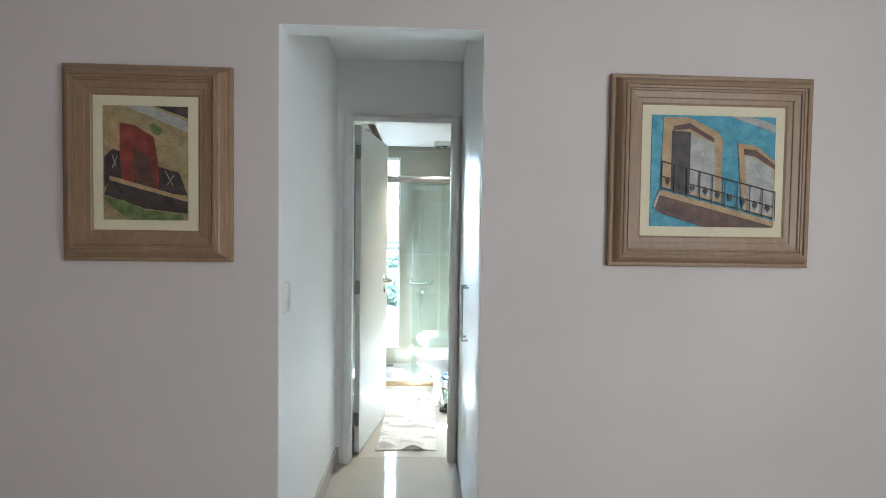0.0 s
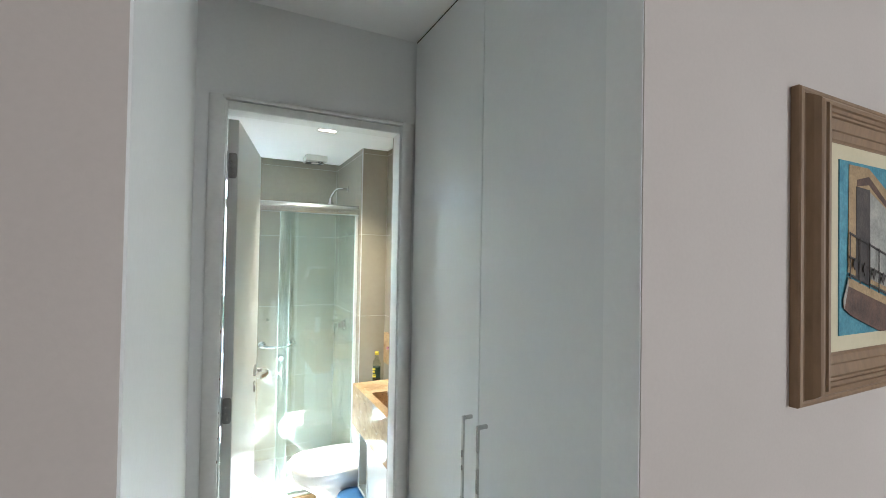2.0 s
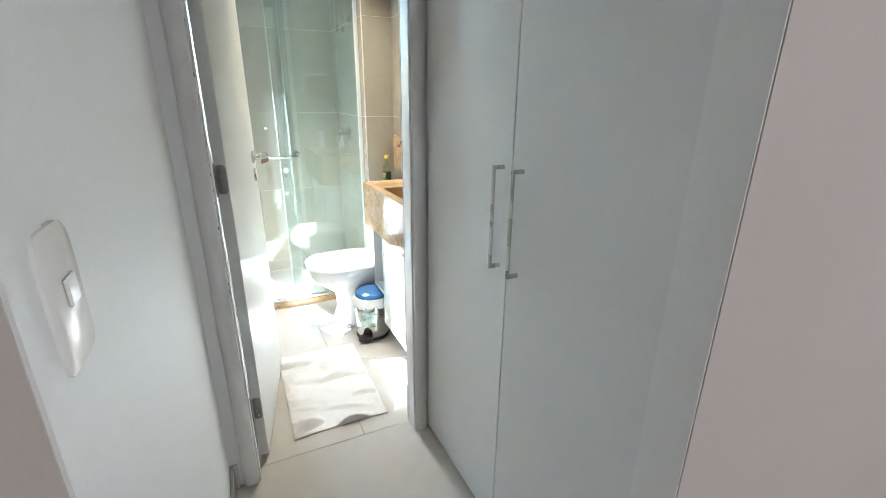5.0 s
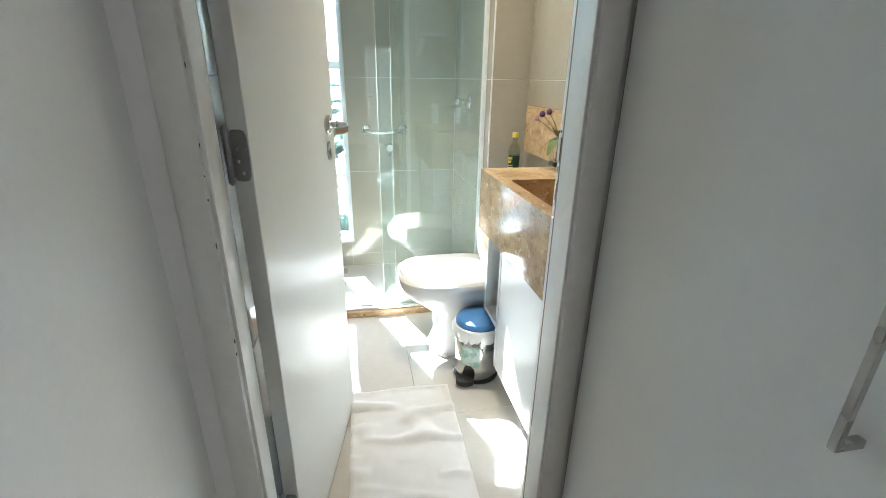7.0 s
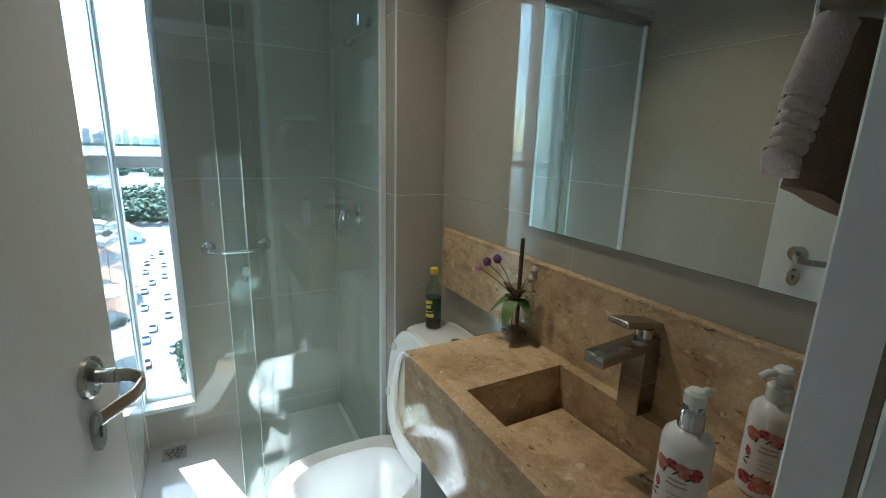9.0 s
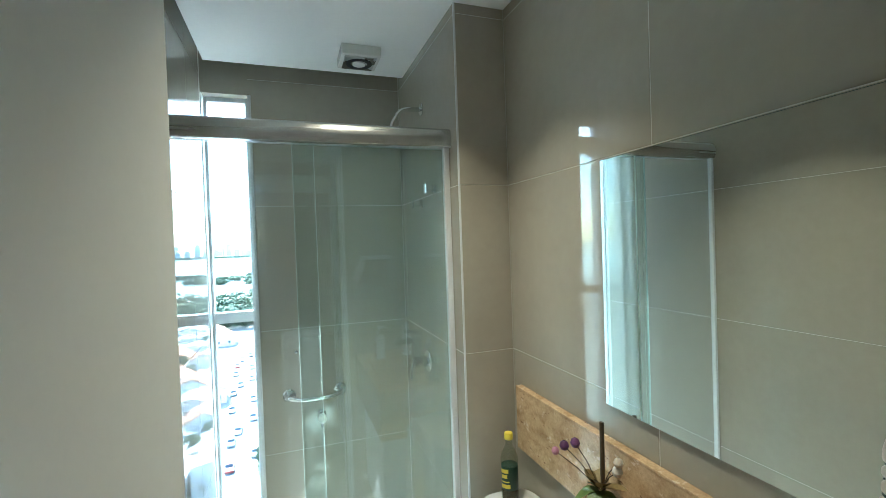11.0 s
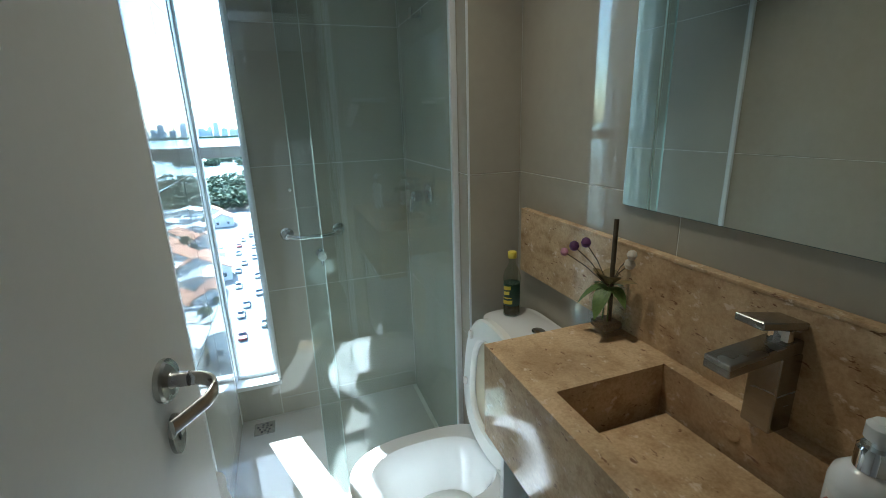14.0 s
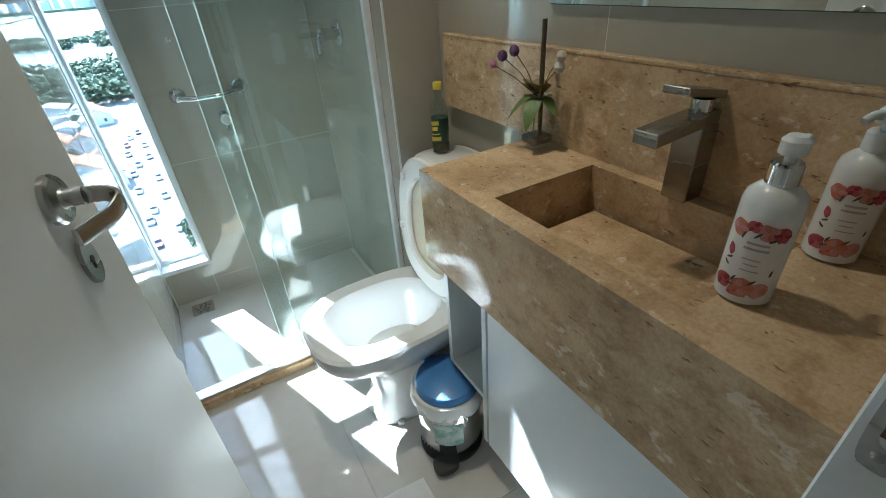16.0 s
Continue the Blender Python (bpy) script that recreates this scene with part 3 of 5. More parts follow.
for z in (0.955, 1.135):
    part("screw", lathe([(0.0045, 0), (0.0045, 0.001), (0.002, 0.0016)], 12, axis="x"), HINGE, strike).matrix_basis = pose(SX - 0.0016, 0.0885, z, 0, 0, 180)
CHIP = grained("bare_wood_chip", (0.24, 0.13, 0.11), (0.38, 0.26, 0.22), 0.8, 30.0, fine=0.3)
rng = random.Random(5)
for i in range(11):
    z, dxx = rng.uniform(0.75, 1.75), rng.uniform(-0.002, 0.0005)
    sec = [[Vector((-0.3695 - dxx + q.x, -0.0128 - dx - 0.0006 * (q.x > 0), z + q.y)) for q in superellipse(0, 0, 0, rng.uniform(0.0006, 0.0014), rng.uniform(0.0015, 0.007), 2.0, 7)] for dx in (0, 0.0006)]
    part("chipped_spot", loft(sec), CHIP, jamb_set)

TH = radians(79.3)
door = thing("door_1", "white flush bathroom door standing open on grey hinges", "door", m=Matrix.Translation((-0.3635, 0.108, 0)) @ Matrix.Rotation(TH, 4, "Z"))
door["kind"] = "structure"
part("leaf", box(0.004, 0.632, -0.037, -0.002, 0.008, 2.096, 0.0015), LACQUER, door)
for z in (1.933, 1.076, 0.226):
    sec = [[Vector((x, -0.0195 + q.x, z + q.y)) for q in superellipse(0, 0, 0, 0.0155, 0.045, 4.5, 24)] for x in (0.0042, 0.0016)]
    hinge = part("hinge", loft(sec), HINGE, door, "worn grey steel hinge")
    for k in (-0.03, -0.01, 0.012):
        part("screw", lathe([(0.0035, 0), (0.0035, 0.0008), (0.0015, 0.0014)], 10, axis="x"), SATIN, hinge).matrix_basis = pose(0.0016, -0.022 + (k > -0.02) * 0.006, z + k, 0, 0, 180)
    part("knuckle", lathe([(0.002, -0.052), (0.006, -0.047), (0.006, -0.016), (0.0052, -0.0155), (0.006, -0.015), (0.006, 0.015), (0.0052, 0.0155), (0.006, 0.016), (0.006, 0.047), (0.002, 0.052)], 14, centre=(0.0, 0.0, z)), HINGE, hinge, smooth=True)
    part("jamb_plate", box(-0.010, -0.0085, -0.030, 0.004, z - 0.045, z + 0.045), HINGE, hinge).matrix_basis = Matrix.Rotation(-TH, 4, "Z")


def lever(side):
    s = -1 if side < 0 else 1
    y0 = -0.037 if side < 0 else -0.002
    z = 1.078
    rose = part("rose", lathe([(0.0265, 0.0), (0.0265, 0.006), (0.024, 0.009), (0.011, 0.010), (0.0095, 0.012), (0.0095, 0.030)] if s > 0 else
                              [(0.0265, 0.0), (0.0265, -0.006), (0.024, -0.009), (0.011, -0.010), (0.0095, -0.012), (0.0095, -0.030)], 28, centre=(0.548, y0, z), axis="y"), SATIN, door, "satin nickel rose", smooth=True)
    path = arc([(0.548, y0 + s * 0.024, 0), (0.547, y0 + s * 0.050, 0), (0.538, y0 + s * 0.064, 0), (0.518, y0 + s * 0.062, 0), (0.468, y0 + s * 0.040, 0)], 7)
    secs = []
    for i, p in enumerate(path):
        t = i / (len(path) - 1)
        d = (path[min(i + 1, len(path) - 1)] - path[max(i - 1, 0)]).normalized()
        out = Vector((-d.y, d.x, 0))
        hh, drop = 0.0092 + 0.0012 * math.sin(math.pi * t), -0.012 * t
        secs.append([p + out * (0.0032 * q.x) + Vector((0, 0, z + drop + hh * q.y)) for q in superellipse(0, 0, 0, 1, 1, 2.6, 16)])
    part("lever", loft(secs), SATIN, rose, "curved flat satin nickel lever", smooth=True)
    sec = [[Vector((0.548 + q.x, y0 + s * yy, z - 0.075 + q.y)) for q in superellipse(0, 0, 0, 0.0175, 0.027, 2.1, 26)] for yy in (0.0, 0.005)]
    esc = part("escutcheon", loft(sec), SATIN, door, "oval key escutcheon", smooth=True)
    # raised black shape, the dark of the keyhole put into its colour
    own = lathe([(0.004, 0.0), (0.004, s * 0.0062)], 12, centre=(0.548, y0, z - 0.072), axis="y")
    box(0.5465, 0.5495, min(y0, y0 + s * .0062), max(y0, y0 + s * .0062), z - 0.084, z - 0.073, 0, own)
    part("keyhole", own, BLACK, esc)


lever(-1)
lever(1)

# ---- window ----
win = thing("window_1", "narrow tall white aluminium window with a cross bar", "window")
win["kind"] = "structure"
WY0, WY1 = FAR_Y + 0.055, FAR_Y + 0.095
for nm, b in (("frame_side", (WIN_X0 + 0.001, WIN_X0 + 0.012, WIN_Z0, WIN_Z1)), ("frame_side", (WIN_X1 - 0.016, WIN_X1, WIN_Z0, WIN_Z1)),
              ("frame_head", (WIN_X0 + 0.012, WIN_X1 - 0.016, WIN_Z1 - 0.02, WIN_Z1)), ("frame_sill", (WIN_X0 + 0.012, WIN_X1 - 0.016, WIN_Z0, WIN_Z0 + 0.02)),
              ("cross_bar", (WIN_X0 + 0.012, WIN_X1 - 0.016, 1.248, 1.296))):
    part(nm, box(b[0], b[1], WY0, WY1, b[2], b[3], 0.002), ALU, win)
for z0, z1 in ((WIN_Z0 + 0.02, 1.248), (1.296, WIN_Z1 - 0.02)):
    pane = part("pane", box(WIN_X0 + 0.012, WIN_X1 - 0.016, WY0 + 0.018, WY0 + 0.022, z0, z1), WINDOW_GLASS, win)
    pane.visible_shadow = False
part("reveal_side", box(WIN_X1 - 0.001, WIN_X1 + 0.0015, FAR_Y - 0.001, FAR_Y + 0.13, WIN_Z0, WIN_Z1), ALU, win)
part("reveal_side", box(WIN_X0 - 0.002, WIN_X0 + 0.0005, FAR_Y - 0.001, FAR_Y + 0.13, WIN_Z0, WIN_Z1), ALU, win)
part("window_sill", box(WIN_X0 - 0.001, WIN_X1 + 0.016, FAR_Y - 0.022, FAR_Y + 0.13, WIN_Z0 - 0.022, WIN_Z0 - 0.0005, 0.002), CERAMIC, win, "white stone sill")
part("inner_trim", box(WIN_X1, WIN_X1 + 0.014, FAR_Y - 0.008, FAR_Y - 0.0005, WIN_Z0, WIN_Z1, 0.0015), ALU, win)

# ---- shower screen ----
GY = 1.44
curb = tagged(link("shower_curb", box(BATH_L, PIER_X, 1.408, 1.475, -0.001, 0.036, 0.003, segments=2), STONE), "low travertine curb at the edge of the shower", "shower curb")
screen = thing("shower_screen", "pale green glass shower screen with aluminium top rail", "shower screen")
rail = [Vector((0, y, z)) for y, z in ((1.418, 1.902), (1.412, 1.915), (1.411, 1.94), (1.418, 1.958), (1.434, 1.967), (1.452, 1.965), (1.468, 1.955), (1.470, 1.902))]
part("top_rail", loft([[Vector((x, q.y, q.z)) for q in rail] for x in (BATH_L, PIER_X)]), RAIL, screen, smooth=True)
part("bottom_track", box(BATH_L, PIER_X, 1.418, 1.466, 0.036, 0.05, 0.002), RAIL, screen)
part("wall_profile", box(PIER_X - 0.020, PIER_X - 0.0004, 1.436, 1.460, 0.05, 1.902, 0.002), ALU, screen)
part("wall_profile", box(BATH_L + 0.0004, BATH_L + 0.014, 1.422, 1.442, 0.05, 1.902, 0.002), ALU, screen)
for x0, x1, y, nm in ((BATH_L + 0.004, 0.026, 1.432, "fixed_pane"), (-0.036, PIER_X - 0.006, 1.450, "sliding_pane")):
    p = part(nm, box(x0, x1, y - 0.004, y + 0.004, 0.05, 1.91), SHOWER_GLASS if nm == "fixed_pane" else SLIDING_GLASS, screen, "pale green safety glass")
    p.visible_shadow = False
    e = x1 + 0.0002 if nm == "fixed_pane" else x0 - 0.0014
    part("polished_edge", box(e, e + 0.0012, y - 0.004, y + 0.004, 0.05, 1.905), GLASS_EDGE, p)

# ---- chrome fittings in the shower ----
grab = thing("grab_bar", "short chrome grab bar on the shower wall", "grab bar")
part("bar", tube(arc([(-0.079, FAR_Y - 0.004, 0.905), (-0.079, FAR_Y - 0.05, 0.903), (-0.02, FAR_Y - 0.062, 0.893), (0.09, FAR_Y - 0.062, 0.893), (0.149, FAR_Y - 0.05, 0.903), (0.149, FAR_Y - 0.004, 0.905)], 5), 0.0105, 14), CHROME, grab, smooth=True)
for x in (-0.079, 0.149):
    part("flange", lathe([(0.029, 0.0), (0.029, -0.006), (0.024, -0.012), (0.012, -0.014)], 24, centre=(x, FAR_Y - 0.0008, 0.905), axis="y"), CHROME, grab, smooth=True)
tap = thing("wall_tap", "small chrome tap with white head below the grab bar", "tap")
part("flange", lathe([(0.022, 0), (0.022, -0.004), (0.011, -0.008), (0.011, -0.05)], 22, centre=(0.058, FAR_Y - 0.0008, 0.80), axis="y"), CHROME, tap, smooth=True)
part("head", lathe([(0.010, -0.05), (0.019, -0.052), (0.019, -0.078), (0.014, -0.083)], 22, centre=(0.058, FAR_Y, 0.80), axis="y"), SEAT, tap, "white tap head", smooth=True)
part("spout", tube(arc([(0.058, FAR_Y - 0.035, 0.80), (0.058, FAR_Y - 0.04, 0.77), (0.056, FAR_Y - 0.055, 0.755)]), 0.008, 12), CHROME, tap, smooth=True)
stub = tagged(link("wall_plug", lathe([(0.008, 0), (0.008, -0.003), (0.004, -0.006)], 14, centre=(-0.043, FAR_Y - 0.0008, 1.10), axis="y"), CHROME), "tiny chrome cover plug on the shower wall", "wall plug")

valve = thing("shower_valve", "round chrome shower valve with lever handle", "shower valve")
VX, VYv, VZ = PIER_X - 0.0008, 1.757, 1.087
part("plate", lathe([(0.044, 0), (0.044, -0.004), (0.039, -0.009), (0.020, -0.012)], 32, centre=(VX, VYv, VZ), axis="x"), CHROME, valve, smooth=True)
part("body", lathe([(0.020, -0.008), (0.020, -0.045), (0.022, -0.047), (0.022, -0.066), (0.016, -0.072)], 26, centre=(VX, VYv, VZ), axis="x"), CHROME, valve, smooth=True)
part("lever", tube(arc([(VX - 0.056, VYv, VZ), (VX - 0.062, VYv - 0.012, VZ + 0.008), (VX - 0.082, VYv - 0.03, VZ), (VX - 0.086, VYv - 0.034, VZ - 0.055)]), 0.007, 12, flat=0.7), CHROME, valve, smooth=True)


def hook(y, z):
    root = thing("robe_hook", "square chrome robe hook on the shower wall", "hook", "robe hooks in the shower")
    part("base", box(VX - 0.008, VX, y - 0.017, y + 0.017, z - 0.017, z + 0.017, 0.002), CHROME, root)
    part("arm", box(VX - 0.040, VX - 0.008, y - 0.006, y + 0.006, z - 0.010, z - 0.002, 0.001), CHROME, root)
    own = box(VX - 0.046, VX - 0.040, y - 0.019, y + 0.019, z - 0.016, z + 0.022, 0.004, segments=2)
    part("face", own, CHROME, root)


hook(1.597, 1.779)
hook(1.77, 1.74)
shower = thing("wall_shower", "curved chrome shower arm with small bell head", "shower")
part("flange", lathe([(0.026, 0), (0.026, -0.004), (0.012, -0.010)], 24, centre=(VX, 1.745, 2.125), axis="x"), CHROME, shower, smooth=True)
part("arm", tube(arc([(VX, 1.745, 2.125), (VX - 0.09, 1.745, 2.12), (VX - 0.125, 1.745, 2.06), (VX - 0.128, 1.745, 2.04)], 7), 0.009, 12), CHROME, shower, smooth=True)
part("head", lathe([(0.010, 0.03), (0.014, 0.02), (0.016, 0.0), (0.030, -0.03), (0.031, -0.036), (0.028, -0.037)], 24, centre=(VX - 0.130, 1.745, 2.02)), CHROME, shower, smooth=True)
drain = thing("floor_drain", "square chrome floor drain grate in the shower", "drain")
dg = part("grate", box(-0.335, -0.243, 2.0, 2.09, 0.0005, 0.004, 0.001), CHROME, drain)
for i in range(12):
    a = i * 2.39996
    r = 0.036 * math.sqrt((i + 0.6) / 12)
    # black discs on the closed grate paint the dark inside its holes
    part("slot", lathe([(0.0055, 0), (0.0055, 0.0006)], 10, centre=(-0.289 + r * math.cos(a), 2.045 + r * math.sin(a), 0.0041)), BLACK, dg)
part("screen_stop", box(0.055, 0.085, 1.52, 1.535, 0.0005, 0.008, 0.002), CHROME, drain, "small metal stop")

# ---- ceiling fittings ----
fan = thing("exhaust_fan", "square white ceiling exhaust fan with round grille", "exhaust fan")
part("housing", box(0.163, 0.317, 1.735, 1.889, 2.318, CEIL - 0.0005, 0.004, segments=2), SEAT, fan)
part("grille_plate", box(0.178, 0.302, 1.750, 1.874, 2.313, 2.3182, 0.001), SATIN, fan, "grey square grille")
# solid black ring painted as the shade inside the fan opening
for r0, r1 in ((0.052, 0.034),):
    own = lathe([(r0, 2.3131), (r0, 2.3110), (r1, 2.3110), (r1, 2.3131)], 36, centre=(0.24, 1.812, 0))
    part("ring_slot", own, BLACK, fan, "black ring painted as the dark of an opening")
part("hub", lathe([(0.026, 2.3131), (0.026, 2.3085), (0.018, 2.307)], 30, centre=(0.24, 1.812, 0)), SEAT, fan, smooth=True)
GLOW = shader("warm_lamp_glow", (1, 0.8, 0.6), 0.5)
GLOW.node_tree.nodes["Principled BSDF"].inputs["Emission Color"].default_value = (1.0, 0.66, 0.48, 1)
GLOW.node_tree.nodes["Principled BSDF"].inputs["Emission Strength"].default_value = 0.25
dl = thing("ceiling_downlight", "square recessed white downlight with a warm lamp", "ceiling light")
own = bmesh.new()
for b in ((0.112, 0.126, 0.935, 1.065), (0.216, 0.230, 0.935, 1.065), (0.126, 0.216, 0.935, 0.949), (0.126, 0.216, 1.051, 1.065)):
    box(*b, 2.354, CEIL - 0.0004, 0.001, own)
part("trim_ring", own, SEAT, dl)
part("lamp_face", box(0.126, 0.216, 0.949, 0.990, 2.3565, 2.3590), GLOW, dl, "glowing lamp glass")
part("lamp_face", box(0.126, 0.216, 1.010, 1.051, 2.3565, 2.3590), GLOW, dl, "glowing lamp glass")
part("lamp_bridge", box(0.126, 0.216, 0.990, 1.010, 2.3560, 2.3592), SEAT, dl)

# ---- vanity ----
CX0, CTOP = 0.313, 0.893
counter = thing("vanity_counter", "warm travertine vanity counter with carved basin", "counter")
BX0, BX1, BY0, BY1, BZ = 0.357, 0.606, 0.285, 0.672, 0.775
for b in ((CX0, BX0, 0.108, 0.884, 0.873, CTOP), (BX1, BATH_R - 0.002, 0.108, 0.884, 0.873, CTOP),
          (BX0, BX1, BY1, 0.884, 0.873, CTOP), (BX0, BX1, 0.108, BY0, 0.873, CTOP)):
    part("top_slab", box(*b), STONE, counter)
part("front_apron", box(CX0, CX0 + 0.02, 0.108, 0.884, 0.665, 0.873), STONE, counter)
part("end_apron", box(CX0 + 0.02, BATH_R - 0.002, 0.864, 0.884, 0.665, 0.873), STONE, counter)
for b in ((BX0 - 0.02, BX0, BY0 - 0.02, BY1 + 0.02, BZ - 0.03, 0.873), (BX1, BX1 + 0.02, BY0 - 0.02, BY1 + 0.02, BZ - 0.03, 0.873),
          (BX0, BX1, BY1, BY1 + 0.02, BZ - 0.03, 0.873), (BX0, BX1, BY0 - 0.02, BY0, BZ - 0.03, 0.873)):
    part("basin_wall", box(*b), STONE, counter)
part("basin_floor", box(BX0, BX1, BY0, BY1, BZ - 0.03, BZ), STONE, counter)
slope = bmesh.new()
pts = [(BX0 + 0.012, BY0 + 0.012, BZ + 0.036), (BX1 - 0.012, BY0 + 0.012, BZ + 0.036), (BX1 - 0.012, BY1 - 0.03, BZ + 0.028), (BX0 + 0.012, BY1 - 0.03, BZ + 0.028)]
lo = [slope.verts.new((x, y, z - 0.02)) for x, y, z in pts]
hi = [slope.verts.new(p) for p in pts]
slope.faces.new(hi)
slope.faces.new(lo)
for i in range(4):
    slope.faces.new((lo[i], lo[(i + 1) % 4], hi[(i + 1) % 4], hi[i]))
part("drain_slab", slope, STONE, counter, "loose sloping travertine slab over the drain")
part("overflow_plug", lathe([(0.016, 0.0), (0.016, -0.0015), (0.013, -0.002)], 20, centre=(BX1 - 0.0002, 0.52, 0.845), axis="x"), STONE, counter)
splash = thing("backsplash", "low travertine backsplash along the tiled wall", "backsplash")
part("panel", box(BATH_R - 0.024, BATH_R - 0.002, 0.108, 1.30, CTOP + 0.0006, 1.090), STONE, splash)
part("rounded_cap", box(BATH_R - 0.0255, BATH_R - 0.002, 0.108, 1.3008, 1.090, 1.098, 0.0025, segments=2), STONE, splash, "rounded top edge")

cabinet = thing("vanity_cabinet", "white wall-hung cabinet with open end shelf", "cabinet")
F = 0.352
part("side_panel", box(F, 0.64, 0.862, 0.878, 0.30, 0.663), WARDROBE, cabinet)
part("shelf_floor", box(F, 0.64, 0.716, 0.862, 0.30, 0.316), WARDROBE, cabinet)
part("divider", box(F, 0.64, 0.700, 0.716, 0.128, 0.663), WARDROBE, cabinet)
part("bottom_panel", box(F + 0.018, 0.64, 0.112, 0.700, 0.128, 0.144), WARDROBE, cabinet)
part("back_panel", box(0.64, 0.652, 0.112, 0.878, 0.128, 0.663), WARDROBE, cabinet)
part("door", box(F, F + 0.018, 0.142, 0.694, 0.128, 0.640, 0.002), WARDROBE, cabinet)
part("shadow_channel", box(F + 0.010, F + 0.02, 0.142, 0.699, 0.642, 0.663), RAIL, cabinet, "aluminium finger channel")

mirror = thing("mirror", "large frameless wall mirror above the vanity", "mirror")
part("mirror_glass", box(BATH_R - 0.0095, BATH_R - 0.0050, 0.20, 0.873, 1.178, 1.760), MIRROR, mirror)
part("backing", box(BATH_R - 0.0048, BATH_R - 0.0006, 0.198, 0.875, 1.176, 1.762), MIRROR_EDGE, mirror, "dark cut edge")

faucet = thing("faucet", "square satin metal basin faucet", "faucet", m=pose(0.612, 0.478, CTOP + 0.0006))
STEEL = grained("brushed_steel", (0.34, 0.34, 0.33), (0.44, 0.44, 0.43), 0.26, 9.0, fine=0.1, rough_var=0.06, Metallic=1.0, stretch=(1, 1, 6))
part("column", box(-0.023, 0.023, -0.023, 0.023, 0, 0.128, 0.002), STEEL, faucet)
own = bmesh.new()
lo = [(-0.126, -0.021, .119), (-0.126, 0.021, .119), (0.022, 0.021, .128), (0.022, -0.021, .128)]
vs = [own.verts.new(p) for p in lo] + [own.verts.new((x, y, z + 0.021)) for x, y, z in lo]
for f in ((0, 1, 2, 3), (4, 5, 6, 7), (0, 1, 5, 4), (1, 2, 6, 5), (2, 3, 7, 6), (3, 0, 4, 7)):
    own.faces.new([vs[i] for i in f])
bmesh.ops.bevel(own, geom=own.edges[:], offset=0.0015, segments=1, affect="EDGES")
part("spout", own, STEEL, faucet)
part("cartridge", lathe([(0.017, 0.146), (0.017, 0.167)], 22), CHROME, faucet)
own = bmesh.new()
lo = [(-0.075, -0.022, .184), (-0.075, 0.022, .184), (0.024, 0.022, .165), (0.024, -0.022, .165)]
vs = [own.verts.new(p) for p in lo] + [own.verts.new((x, y, z + 0.012)) for x, y, z in lo]
for f in ((0, 1, 2, 3), (4, 5, 6, 7), (0, 1, 5, 4), (1, 2, 6, 5), (2, 3, 7, 6), (3, 0, 4, 7)):
    own.faces.new([vs[i] for i in f])
bmesh.ops.bevel(own, geom=own.edges[:], offset=0.0015, segments=1, affect="EDGES")
part("lever", own, STEEL, faucet)

# ---- vase with flowers ----
vase = thing("flower_vase", "square clear glass vase with artificial flowers", "vase", m=pose(0.592, 0.828, CTOP + 0.0006))
v0 = box(-0.030, 0.030, -0.030, 0.030, 0.0, 0.112, 0.004)
top = [f for f in v0.faces if f.normal.z > 0.9]
bmesh.ops.delete(v0, geom=top, context="FACES")
inner = box(-0.026, 0.026, -0.026, 0.026, 0.012, 0.1122, 0.003)
top = [f for f in inner.faces if f.normal.z > 0.9]
bmesh.ops.delete(inner, geom=top, context="FACES")
join(v0, inner)
body = part("glass_body", v0, VASE_GLASS, vase, "thick clear glass")
SOIL = grained("dark_pebbles", (0.03, 0.02, 0.015), (0.12, 0.08, 0.05), 0.4, 40.0, fine=0.4, bump=0.4)
LEAF = grained("green_fabric_leaf", (0.08, 0.15, 0.03), (0.20, 0.28, 0.07), 0.5, 25.0, fine=0.25)
DRYLEAF = grained("olive_fabric_leaf", (0.16, 0.13, 0.04), (0.27, 0.20, 0.08), 0.55, 25.0, fine=0.25)
STEM = grained("brown_reed", (0.06, 0.045, 0.025), (0.13, 0.10, 0.06), 0.7, 30.0, fine=0.3)
PURPLE = grained("purple_bud", (0.06, 0.015, 0.07), (0.13, 0.04, 0.14), 0.5, 40.0, fine=0.2)
PINK = grained("pink_bud", (0.40, 0.16, 0.22), (0.52, 0.26, 0.32), 0.5, 40.0, fine=0.2)
CREAM = grained("cream_bud", (0.52, 0.46, 0.36), (0.62, 0.56, 0.46), 0.5, 40.0, fine=0.2)
part("pebbles", box(-0.0255, 0.0255, -0.0255, 0.0255, 0.0125, 0.030, 0.004), SOIL, vase)
part("reed", tube([(0.004, -0.004, 0.03), (0.006, 0.0, 0.15), (0.012, 0.006, 0.262)], 0.0052, 9), STEM, vase, "thick brown reed")
rng = random.Random(11)


def leaf(base, direction, length, width, mat, droop=0.4):
    own = bmesh.new()
    d = Vector(direction).normalized()
    side = d.cross(Vector((0, 0, 1))).normalized()
    rows = []
    for i in range(7):
        t = i / 6
        w = width * math.sin(math.pi * min(t * 0.92 + 0.08, 1.0)) ** 0.8
        c = Vector(base) + d * (length * t) + Vector((0, 0, -droop * length * t * t))
        rows.append([own.verts.new(c - side * w + Vector((0, 0, 0.12 * w))), own.verts.new(c), own.verts.new(c + side * w + Vector((0, 0, 0.12 * w)))])
    for a, b in zip(rows, rows[1:]):
        own.faces.new((a[0], a[1], b[1], b[0]))
        own.faces.new((a[1], a[2], b[2], b[1]))
    part("leaf", own, mat, vase, smooth=True)


